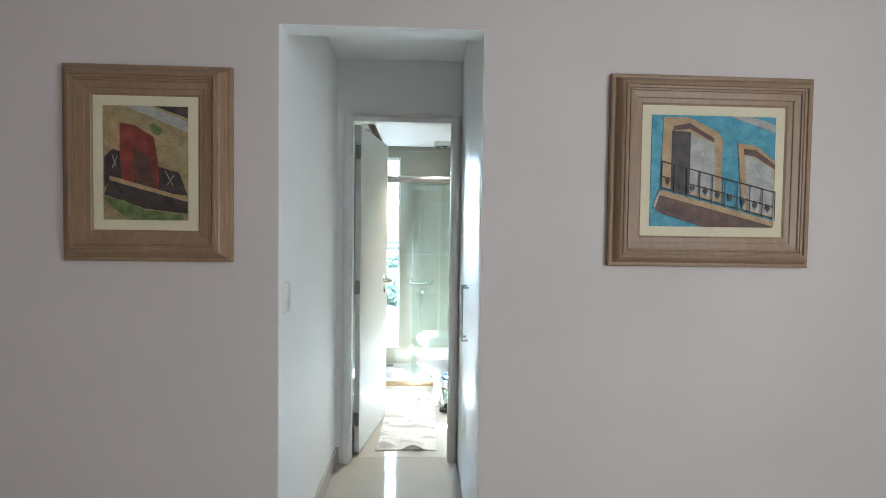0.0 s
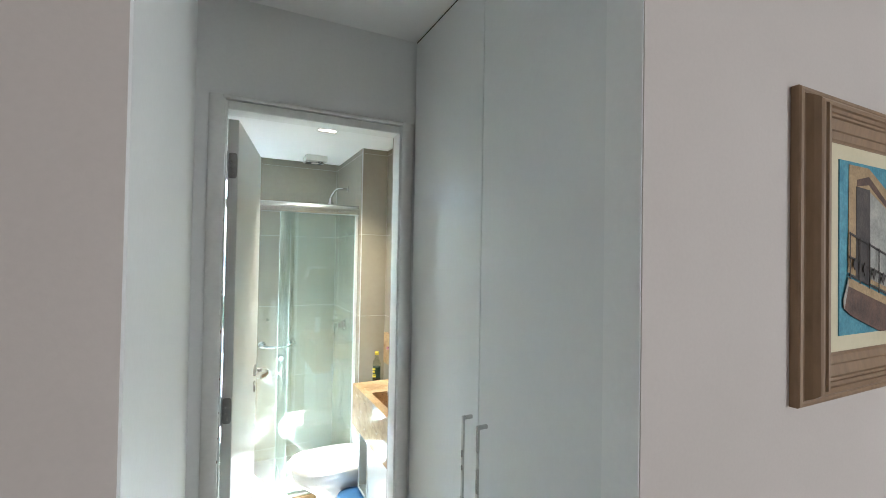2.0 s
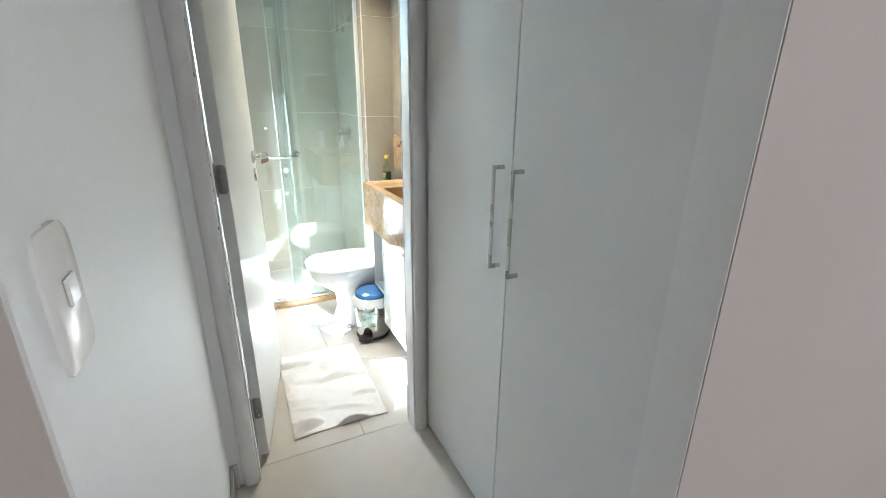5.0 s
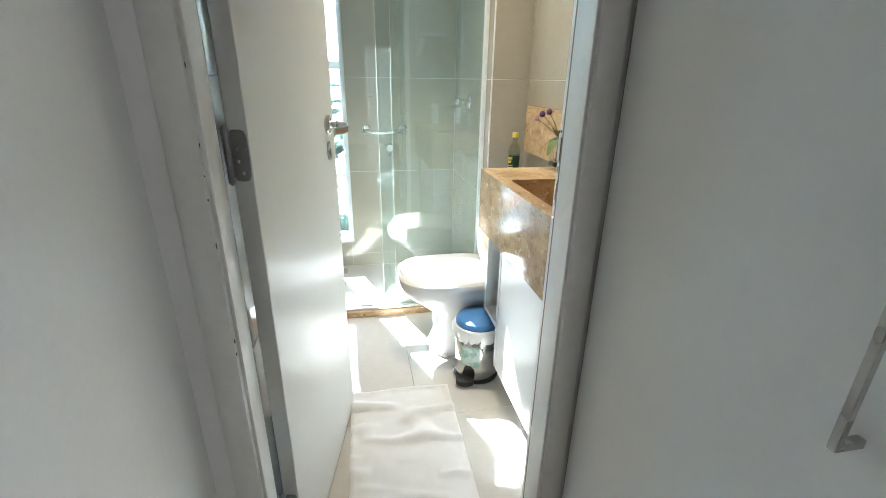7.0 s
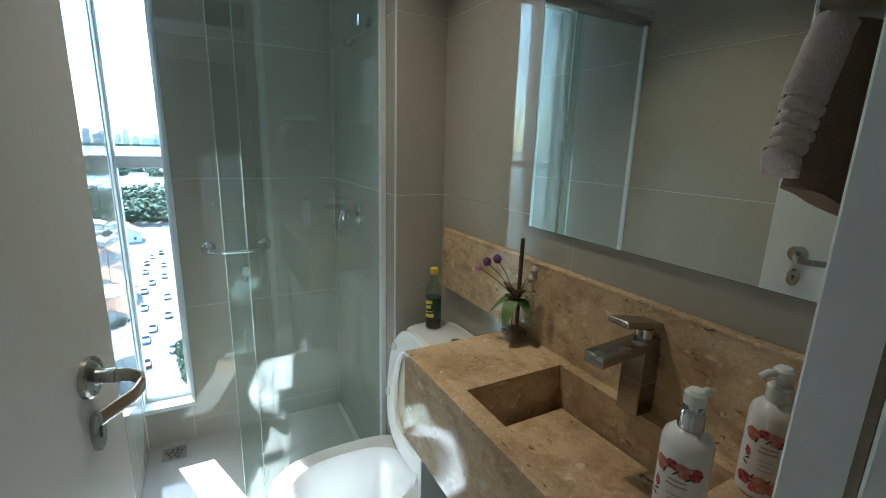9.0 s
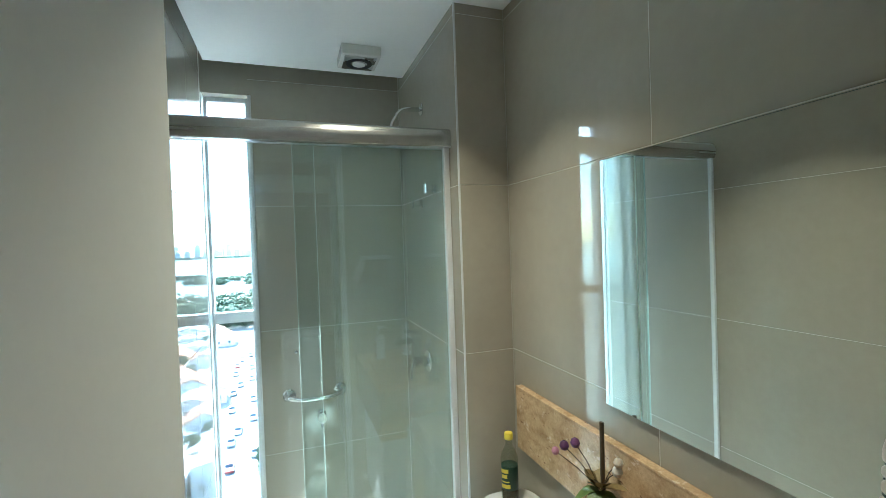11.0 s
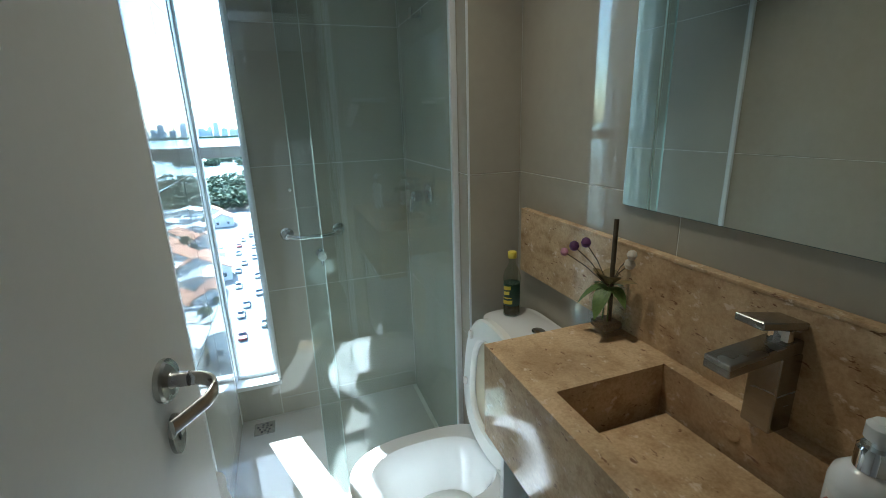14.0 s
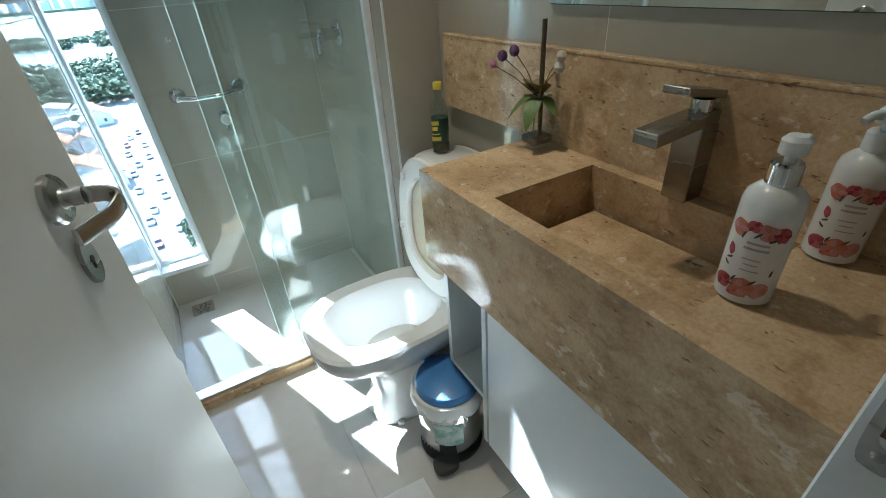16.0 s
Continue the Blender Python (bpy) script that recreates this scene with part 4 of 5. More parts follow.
for i, (a, up_, ln, wd, dr) in enumerate(((2.6, 0.15, 0.062, 0.017, 0.9), (3.6, 0.1, 0.060, 0.018, 1.1), (4.7, 0.25, 0.052, 0.015, 0.9), (1.4, 0.3, 0.056, 0.014, 0.6), (0.3, 0.3, 0.05, 0.014, 0.7))):
    leaf((0.006 * math.cos(a), 0.006 * math.sin(a), 0.112), (math.cos(a), math.sin(a), up_), ln, wd, LEAF, dr)
for i, (a, up_, ln, wd) in enumerate(((2.2, 1.3, 0.055, 0.019), (3.3, 1.5, 0.050, 0.020), (4.3, 1.2, 0.056, 0.018), (5.3, 0.45, 0.062, 0.014), (0.8, 1.1, 0.05, 0.018), (1.5, 0.6, 0.055, 0.014))):
    leaf((0.004 * math.cos(a), 0.004 * math.sin(a), 0.118), (math.cos(a), math.sin(a), up_), ln, wd, DRYLEAF, 0.25)
for (x, y, z), mat, r in (((-0.030, 0.050, 0.203), PURPLE, 0.0115), ((-0.050, 0.065, 0.194), PURPLE, 0.0115), ((-0.065, 0.080, 0.178), PINK, 0.0095),
                          ((0.0, -0.060, 0.200), CREAM, 0.0105), ((0.0, -0.056, 0.179), CREAM, 0.0115)):
    part("twig", tube([(0.0, 0.0, 0.11), (x * 0.55, y * 0.5, 0.11 + (z - 0.11) * 0.62), (x, y, z)], 0.0010, 6), STEM, vase)
    part("bud", lathe([(0.001, -r), (r * 0.7, -r * 0.7), (r, 0), (r * 0.75, r * 0.75), (r * 0.3, r * 1.05), (r * 0.28, r * 0.9)], 14, centre=(x, y, z)), mat, vase, "round flower bud", smooth=True)
for i in range(3):
    a = i * 2.1
    part("stem_in_vase", tube([(0.010 * math.cos(a), 0.010 * math.sin(a), 0.03), (0.005 * math.cos(a), 0.005 * math.sin(a), 0.115)], 0.0016, 6), LEAF, vase)

# ---- hand soap bottles ----
LABEL = grained("cream_label", (0.74, 0.70, 0.66), (0.78, 0.74, 0.70), 0.45, 15.0, fine=0.03)
ROSE = grained("red_printed_flower", (0.36, 0.03, 0.05), (0.60, 0.12, 0.13), 0.45, 120.0, fine=0.3)
ROSE2 = grained("pale_red_printed_flower", (0.55, 0.20, 0.18), (0.70, 0.36, 0.32), 0.45, 120.0, fine=0.3)
CORAL = grained("coral_printed_flower", (0.50, 0.13, 0.08), (0.66, 0.26, 0.17), 0.45, 120.0, fine=0.3)
DARKRED = grained("dark_red_printed_flower", (0.20, 0.012, 0.02), (0.34, 0.03, 0.04), 0.45, 120.0, fine=0.3)
INKLEAF = grained("dark_green_printed_leaf", (0.05, 0.06, 0.04), (0.10, 0.10, 0.06), 0.45, 120.0, fine=0.3)
INK = grained("grey_pink_print", (0.45, 0.33, 0.32), (0.52, 0.40, 0.38), 0.5, 60.0, fine=0.1)
SOAPW = grained("white_bottle_plastic", (0.74, 0.73, 0.71), (0.79, 0.78, 0.76), 0.22, 8.0, fine=0.02)
PUMP = grained("milky_pump_plastic", (0.72, 0.73, 0.72), (0.78, 0.79, 0.78), 0.25, 9.0, fine=0.02)


def soap(m, collar, label, nozzle):
    root = thing("soap_bottle", label, "soap bottle", "hand soap bottles on the counter", m)
    R = 0.0335
    part("body", lathe([(0.028, 0), (R, 0.004), (R, 0.128), (0.031, 0.138), (0.022, 0.147), (0.0165, 0.150), (0.0165, 0.156)], 36), SOAPW, root, smooth=True)
    part("collar", lathe([(0.0175, 0.151), (0.0175, 0.172), (0.015, 0.175)], 28), collar, root, "pump collar", smooth=True)
    pump = part("pump_head", lathe([(0.006, 0.174), (0.006, 0.182), (0.0145, 0.184), (0.0145, 0.198), (0.010, 0.203)], 24), PUMP, root, smooth=True)
    part("nozzle", tube(arc([(0, 0, 0.193), (0.026, 0, 0.195), (0.036, 0, 0.188)]), 0.0055, 10), PUMP, pump, smooth=True).matrix_basis = pose(0, 0, 0, 0, 0, nozzle)

    def wrap(u0, u1, z0, z1, mat, r, name="print"):
        own = bmesh.new()
        cols = []
        n = max(2, int(abs(u1 - u0) * 10))
        for k in range(n + 1):
            a = u0 + (u1 - u0) * k / n
            cols.append([own.verts.new((r * math.cos(a), r * math.sin(a), z)) for z in (z0, z1)])
        for a, b in zip(cols, cols[1:]):
            own.faces.new((a[0], b[0], b[1], a[1]))
        return part(name, own, mat, lab if name == "print" else root)

    def blot(u, z, w, h, mat, seed, r, turn=0.0):
        """A petal printed on the curved label, skinned ring by ring to follow it."""
        own = bmesh.new()
        g = random.Random(seed)
        q = [0.75 + 0.35 * g.random() for _ in range(12)]
        rings = []
        for f in (0.34, 0.67, 1.0):
            ring = []
            for k in range(12):
                a = 2 * math.pi * k / 12
                du, dz = w * q[k] * f * math.cos(a), h * q[k] * f * math.sin(a)
                du, dz = du * math.cos(turn) - dz * math.sin(turn), du * math.sin(turn) + dz * math.cos(turn)
                uu = u + du / R
                ring.append(own.verts.new((r * math.cos(uu), r * math.sin(uu), z + dz)))
            rings.append(ring)
        own.faces.new(rings[0])
        for a, b in zip(rings, rings[1:]):
            for k in range(12):
                own.faces.new((a[k], a[(k + 1) % 12], b[(k + 1) % 12], b[k]))
        part("print", own, mat, lab)

    lab = None
    lab = wrap(-0.95, 0.95, 0.010, 0.118, LABEL, R + 0.0004, "label")
    lay = R + 0.0007
    for n, (u, z, w, mats) in enumerate(((-0.66, 0.101, .0120, (CORAL, ROSE2)), (-0.18, 0.107, .0085, (ROSE, DARKRED)), (0.30, 0.103, .0120, (ROSE2, CORAL)), (0.72, 0.101, .0110, (ROSE, DARKRED)),
                                         (-0.66, 0.028, .0125, (ROSE, DARKRED)), (0.02, 0.026, .0140, (CORAL, ROSE2)), (0.55, 0.026, .0130, (ROSE2, CORAL)), (-0.22, 0.018, .0070, (CORAL, ROSE)))):
        blot(u, z, w, w * 0.95, mats[0], n, lay + n * 0.00004)
        for k in range(4):
            a = 1.57 * k + n
            blot(u + w * 0.52 * math.cos(a) / R, z + w * 0.5 * math.sin(a), w * 0.42, w * 0.30, mats[(k + 1) % 2], n * 7 + k, lay + 0.0004 + k * 0.00004, a)
    blot(-0.70, 0.071, .0052, .0085, ROSE, 60, lay, 0.3)
    for k, (u, z, a) in enumerate(((-0.38, 0.027, 0.2), (-0.30, 0.036, 1.2), (-0.72, 0.052, -0.6), (-0.66, 0.060, 0.5), (0.02, 0.098, 0.9), (0.50, 0.094, 0.4), (-0.42, 0.094, 1.3), (0.30, 0.036, 0.8), (0.80, 0.050, 1.4))):
        blot(u, z, .0055, .0016, INKLEAF, 70 + k, lay + 0.0007, a)
    for i, (a, b, z) in enumerate(((-0.25, 0.45, 0.085), (-0.3, 0.5, 0.078), (-0.25, 0.35, 0.065), (-0.15, 0.3, 0.058), (-0.2, 0.4, 0.050))):
        wrap(a, b, z, z + (0.003 if i < 2 else 0.0016), INK, R + 0.0008)
    return root


soap(pose(0.436, 0.272, CTOP + 0.0006, 0, 0, 195) @ Matrix.Diagonal((0.91, 0.91, 0.97, 1)), CHROME, "white pump soap bottle with red flower label and silver collar", 165)
soap(pose(0.606, 0.254, CTOP + 0.0006, 0, 0, 200) @ Matrix.Diagonal((0.91, 0.91, 0.97, 1)), PUMP, "white pump soap bottle with red flower label and white collar", -45)

# ---- toilet ----
toilet = thing("toilet", "white ceramic toilet with the seat raised", "toilet")
TY = 1.085
secs = []
for z, cx, rx, ry, n in ((0.0, 0.305, 0.165, 0.105, 3.2), (0.02, 0.305, 0.160, 0.100, 3.2), (0.10, 0.315, 0.142, 0.085, 3.0), (0.20, 0.31, 0.150, 0.092, 2.8), (0.27, 0.285, 0.205, 0.135, 2.7),
                         (0.32, 0.265, 0.245, 0.172, 2.7), (0.355, 0.258, 0.250, 0.184, 2.8), (0.375, 0.256, 0.251, 0.187, 2.8), (0.392, 0.256, 0.249, 0.186, 2.8), (0.400, 0.256, 0.240, 0.178, 2.8)):
    secs.append(superellipse(cx, TY, z, rx, ry, n, 44))
for z, cx, rx, ry, n in ((0.400, 0.245, 0.180, 0.130, 2.6), (0.388, 0.245, 0.170, 0.121, 2.6), (0.33, 0.25, 0.150, 0.104, 2.4), (0.26, 0.27, 0.115, 0.082, 2.2), (0.22, 0.28, 0.07, 0.055, 2.0)):
    secs.append(superellipse(cx, TY, z, rx, ry, n, 44))
part("bowl", loft(secs), CERAMIC, toilet, smooth=True)
part("water", loft([superellipse(0.265, TY, z, 0.105, 0.074, 2.2, 32) for z in (0.247, 0.249)]), shader("still_water", (0.55, 0.57, 0.54), 0.02, Specular_IOR_Level=0.6), toilet, "standing water")
tank = []
for z, k in ((0.36, 0.90), (0.42, 0.97), (0.60, 1.0), (0.735, 1.0)):
    tank.append([Vector((0.56 + (q.x) * k, TY + 0.01 + q.y * k, z)) for q in superellipse(0, 0, 0, 0.094, 0.178, 5.0, 40)])
part("tank", loft(tank), CERAMIC, toilet, smooth=True)
lid = []
for z, k in ((0.7355, 1.02), (0.760, 1.045), (0.772, 1.03), (0.778, 0.97)):
    lid.append([Vector((0.56 + q.x * k, TY + 0.01 + q.y * k, z)) for q in superellipse(0, 0, 0, 0.094, 0.178, 4.0, 40)])
part("tank_lid", loft(lid), CERAMIC, toilet, smooth=True)
part("flush_button", lathe([(0.024, 0.7775), (0.024, 0.782), (0.020, 0.784)], 24, centre=(0.575, TY - 0.005, 0), sx=0.8), CHROME, toilet, "oval chrome flush button", smooth=True)
part("bolt_cap", lathe([(0.014, 0), (0.013, 0.01), (0.006, 0.014)], 16, centre=(0.21, TY - 0.098, 0.0)), CERAMIC, toilet, smooth=True)


def ring_pts(rx, rz, n, count=44):
    return [(q.x, q.y) for q in superellipse(0, 0, 0, rx, rz, n, count)]


# raised lid and seat ring, leaning on the tank
up = Matrix.Translation((0.438, TY + 0.005, 0.405)) @ Matrix.Rotation(radians(4.5), 4, "Y")
secs = []
for x, k in ((-0.010, 0.985), (-0.014, 1.0), (-0.006, 1.0), (0.0, 0.96)):
    secs.append([up @ Vector((x - 0.006, u * k, 0.205 + v * k)) for u, v in ring_pts(0.178, 0.205, 2.7)])
cover = part("cover", loft(secs), SEAT, toilet, "raised white lid", smooth=True)
secs = []
for x, k in ((-0.018, 0.97), (-0.020, 1.0), (-0.030, 1.0), (-0.036, 0.97), (-0.036, 0.84), (-0.030, 0.80), (-0.020, 0.79), (-0.018, 0.82)):
    kk = k if k > 0.9 else k * 0.86
    secs.append([up @ Vector((x, u * kk, 0.205 + v * kk)) for u, v in ring_pts(0.180, 0.205, 2.6)])
ringbm = loft(secs, close=False)
seat = part("seat_ring", ringbm, SEAT, toilet, "raised white seat ring", smooth=True)
part("seat_pad", loft([[up @ Vector((x, u, 0.205 + v)) for u, v in ring_pts(0.125, 0.145, 2.6)] for x in (-0.0145, -0.0165)]), SEAT_UNDER, cover, "yellowed inner panel")
for dy, z in ((-0.13, 0.33), (-0.15, 0.16), (0.13, 0.33), (0.15, 0.16)):
    part("bumper", box(-0.012, 0, -0.008, 0.008, -0.012, 0.012, 0.003), SEAT, seat).matrix_basis = up @ pose(-0.036, dy, z)
for dy in (-0.075, 0.075):
    part("hinge_block", box(0.412, 0.455, TY + dy - 0.02, TY + dy + 0.02, 0.398, 0.425, 0.005), SEAT, toilet)

# ---- cleaner bottle on the tank ----
clean = thing("cleaner_bottle", "clear cleaner bottle with yellow cap on the toilet tank", "bottle", m=pose(0.563, 1.222, 0.7785, 0, 0, 205))
DARKLIQ = grained("dark_green_liquid", (0.05, 0.04, 0.025), (0.09, 0.07, 0.045), 0.15, 10.0)
GREENL = grained("dark_green_label", (0.008, 0.035, 0.025), (0.015, 0.055, 0.035), 0.35, 20.0, fine=0.1)
YELL = grained("yellow_plastic", (0.62, 0.50, 0.03), (0.72, 0.58, 0.06), 0.4, 20.0, fine=0.05)
part("bottle_body", lathe([(0.022, 0), (0.027, 0.004), (0.027, 0.030), (0.025, 0.034), (0.025, 0.108), (0.027, 0.112), (0.027, 0.128), (0.022, 0.146), (0.012, 0.164), (0.0105, 0.17), (0.0105, 0.188)], 30), BOTTLE_PET, clean, smooth=True)
part("liquid", lathe([(0.020, 0.003), (0.0245, 0.006), (0.0245, 0.030), (0.0235, 0.034), (0.0235, 0.095), (0.020, 0.0955)], 26), DARKLIQ, clean, smooth=True)
part("sleeve_label", lathe([(0.0254, 0.036), (0.0258, 0.037), (0.0258, 0.106), (0.0254, 0.107)], 30), GREENL, clean, "dark green label", smooth=True)
part("cap", lathe([(0.0125, 0.186), (0.0135, 0.188), (0.0135, 0.203), (0.012, 0.206)], 24), YELL, clean, "yellow screw cap", smooth=True)
for u0, u1, z0, z1 in ((-0.6, 0.5, 0.086, 0.098), (-0.5, 0.35, 0.070, 0.081), (-0.65, 0.6, 0.058, 0.0615), (-0.7, 0.7, 0.040, 0.052)):
    own = bmesh.new()
    cols = []
    for k in range(9):
        a = u0 + (u1 - u0) * k / 8
        cols.append([own.verts.new((0.0262 * math.cos(a), 0.0262 * math.sin(a), z + (0.004 * k / 8))) for z in (z0, z1)])
    for a, b in zip(cols, cols[1:]):
        own.faces.new((a[0], b[0], b[1], a[1]))
    part("print_bar", own, YELL, clean)

# ---- pedal bin ----
bin_ = thing("pedal_bin", "round chrome pedal bin with blue lid and white bag", "waste bin", m=pose(0.320, 0.852, 0.001) @ Matrix.Diagonal((1.13, 1.13, 1.04, 1)))
BLUE = grained("blue_plastic_lid", (0.08, 0.22, 0.52), (0.10, 0.26, 0.60), 0.32, 8.0, fine=0.04)
BAG = grained("white_plastic_bag", (0.70, 0.70, 0.69), (0.78, 0.78, 0.77), 0.35, 18.0, fine=0.05, bump=0.2)
PRINT = grained("green_printed_label", (0.26, 0.42, 0.36), (0.58, 0.68, 0.63), 0.3, 34.0, fine=0.2, spread=0.08)
part("drum", lathe([(0.080, 0.012), (0.083, 0.016), (0.083, 0.222), (0.080, 0.226)], 40), CHROME, bin_, smooth=True)
part("base_ring", lathe([(0.083, 0.0), (0.0855, 0.003), (0.0855, 0.010), (0.083, 0.013)], 40), BLACK, bin_, "black plastic base", smooth=True)
own = bmesh.new()
cols = []
for k in range(15):
    a = radians(212) + radians(52) * k / 14
    cols.append([own.verts.new((0.0836 * math.cos(a), 0.0836 * math.sin(a), z)) for z in (0.085, 0.172)])
for a, b in zip(cols, cols[1:]):
    own.faces.new((a[0], b[0], b[1], a[1]))
part("printed_label", own, PRINT, bin_, "peeling green and white printed label")
secs = []
g = random.Random(3)
wob = [g.uniform(-1, 1) for _ in range(48)]
for r, z, w, ripple in ((0.0850, 0.186, 0.010, 0.0045), (0.0885, 0.196, 0.008, 0.006), (0.092, 0.214, 0.004, 0.005), (0.0935, 0.232, 0.003, 0.003), (0.089, 0.243, 0.002, 0.0)):
    secs.append([Vector(((r + ripple * wob[(i * 7) % 48]) * math.cos(2 * math.pi * i / 48), (r + ripple * wob[(i * 7) % 48]) * math.sin(2 * math.pi * i / 48), z + w * (wob[i] + math.sin(i * 0.39)) * 0.6)) for i in range(48)])
part("bag_rim", loft(secs), BAG, bin_, "white plastic bag folded over the rim", smooth=True)
part("hinge_tab", box(-0.016, 0.016, 0.074, 0.096, 0.236, 0.256, 0.003), BLUE, bin_)
part("lid", lathe([(0.078, 0.240), (0.082, 0.243), (0.082, 0.256), (0.076, 0.266), (0.055, 0.274), (0.02, 0.279), (0.002, 0.280)], 40), BLUE, bin_, "blue domed lid", smooth=True)
sec = [[Vector((-0.050 + q.x, -0.083 + q.y, z)) for q in superellipse(0, 0, 0, 0.034, 0.026, 2.4, 28)] for z in (0.012, 0.028, 0.033)]
part("pedal", loft(sec), BLACK, bin_, "black foot pedal", smooth=True).matrix_basis = pose(0, 0, 0, 0, 0, -8)

# ---- bath mat ----
TOWEL_W = grained("white_terry_cloth", (0.74, 0.72, 0.69), (0.82, 0.80, 0.77), 0.95, 14.0, fine=0.15, bump=0.8, fine_scale=40)
own = bmesh.new()
NX, NY = 44, 66
grid = []
for j in range(NY + 1):
    row = []
    for i in range(NX + 1):
        u, v = i / NX, j / NY
        x = -0.222 + 0.395 * u + 0.010 * (v - 0.5)
        y = 0.142 + 0.635 * v + 0.012 * math.sin(3 * u)
        p = Vector((u * 4, v * 7, 0.3))
        crease = max(0, noise.noise(Vector((u * 2.4 + v * 1.6, v * 10, 4.0))) - 0.10) * 0.050
        z = 0.0065 + 0.0035 * noise.noise(p) + crease
        e = min(u, 1 - u, v, 1 - v)
        z = max(0.0045, z) + (0.003 if 0.012 < e < 0.03 else 0)
        row.append(own.verts.new((x, y, z)))
    grid.append(row)
for j in range(NY):
    for i in range(NX):
        own.faces.new((grid[j][i], grid[j][i + 1], grid[j + 1][i + 1], grid[j + 1][i]))
res = bmesh.ops.extrude_face_region(own, geom=own.faces[:])
for gme in res["geom"]:
    if isinstance(gme, bmesh.types.BMVert):
        gme.co.z = 0.0008
mat_ob = tagged(link("bath_mat", own, TOWEL_W, smooth=True), "creased white terry bath mat on the floor", "bath mat")

# ---- towel on a chrome ring beside the door ----
TOWEL_B = grained("beige_terry_towel", (0.26, 0.185, 0.125), (0.34, 0.25, 0.175), 0.95, 18.0, fine=0.2, bump=0.9, fine_scale=30)
TOWEL_E = grained("pale_embroidered_band", (0.68, 0.57, 0.51), (0.78, 0.67, 0.61), 0.95, 30.0, fine=0.15, bump=0.9)
holder = thing("towel_holder", "wide chrome towel holder on the tiled wall", "towel holder")
part("plate", box(0.42, 0.50, DOOR_Y1 + 0.0005, DOOR_Y1 + 0.010, 1.468, 1.508, 0.003), CHROME, holder)
part("stem", box(0.445, 0.475, DOOR_Y1 + 0.010, 0.168, 1.480, 1.496, 0.002), CHROME, holder)
# a broad curved strip, round in front and open behind
outer = [(0.172 + 0.017 * math.cos(a), 1.488 + 0.0215 * math.sin(a)) for a in [radians(-100 + 200 * k / 20) for k in range(21)]]
inner = [(0.172 + 0.0145 * math.cos(a), 1.488 + 0.019 * math.sin(a)) for a in [radians(100 - 200 * k / 20) for k in range(21)]]
part("curved_bar", loft([[Vector((x, y, z)) for y, z in outer + inner] for x in (0.352, 0.54)]), RAIL, holder, "curved chrome band", smooth=True)
towel = thing("hand_towel", "beige terry hand towel with pale ruffled edge hanging from chrome holder", "towel")
secs = []
for k in range(21):
    t = k / 20
    z = 1.478 - 0.128 * t
    xl, xr = 0.372 - 0.045 * t, 0.515 + 0.006 * t
    pts = []
    for i in range(48):
        a = 2 * math.pi * i / 48
        fold = 1 + 0.18 * math.sin(5 * a + 0.6) * (0.3 + t)
        c, s = math.cos(a), math.sin(a)
        c, s = math.copysign(abs(c) ** 0.6, c), math.copysign(abs(s) ** 0.8, s)
        u = (c + 1) / 2
        bead = 0.003 if 0.84 < t < 0.93 else 0.0
        pts.append(Vector((xl + (xr - xl) * u, 0.171 + (0.0105 + 0.004 * t + bead) * fold * s, z - 0.045 * t * t * u)))
    secs.append(pts)
part("cloth", loft(secs), TOWEL_B, towel, smooth=True)
# the gathered pale edge: puffs between dark lines, narrowing to a tip
keys = ((1.476, 0.366, 0.021), (1.450, 0.354, 0.024), (1.424, 0.342, 0.024), (1.400, 0.336, 0.021), (1.385, 0.331, 0.018), (1.372, 0.322, 0.020), (1.362, 0.324, 0.013), (1.357, 0.325, 0.004))
ties = (1.414, 1.404, 1.394, 1.3845, 1.375)
edge_at = lambda z: next(((b[1] + (a[1] - b[1]) * (z - b[0]) / (a[0] - b[0]), b[2] + (a[2] - b[2]) * (z - b[0]) / (a[0] - b[0])) for a, b in zip(keys, keys[1:]) if b[0] <= z <= a[0]), keys[-1][1:])
secs = []
for k in range(101):
    z = 1.476 - 0.119 * k / 100
    cx, hw = edge_at(z)
    near = min(abs(z - q) for q in ties)
    pinch = 1 - 0.16 * math.exp(-(near / 0.0018) ** 2)
    pinch *= 1 + 0.05 * noise.noise(Vector((z * 90, 0.3, 0)))
    secs.append([Vector((cx + hw * pinch * math.cos(2 * math.pi * i / 26), 0.178 + 0.0125 * pinch * math.sin(2 * math.pi * i / 26) * (1 + 0.12 * noise.noise(Vector((i * 0.7, z * 60, 2)))), z - 0.22 * hw * math.cos(2 * math.pi * i / 26))) for i in range(26)])
part("ruffled_edge", loft(secs), TOWEL_E, towel, "pale ruffled edge", smooth=True)
for n, z in enumerate(ties):
    cx, hw = edge_at(z)
    span = (0.15 + 0.12 * (n % 2), 0.62, 0.75, 0.95)
    for u0, u1 in ((span[0], 0.55), (0.68, 0.92)):
        a0, a1 = math.pi * (1 - u0), math.pi * (1 - u1)
        line = [(cx + hw * 0.87 * math.cos(a), 0.178 + 0.0112 * math.sin(a), z - 0.22 * hw * math.cos(a)) for a in [a0 + (a1 - a0) * q / 8 for q in range(9)]]
        part("dark_line", tube(line, 0.0008, 6), BLACK, towel, "thin dark line across the ruffle")

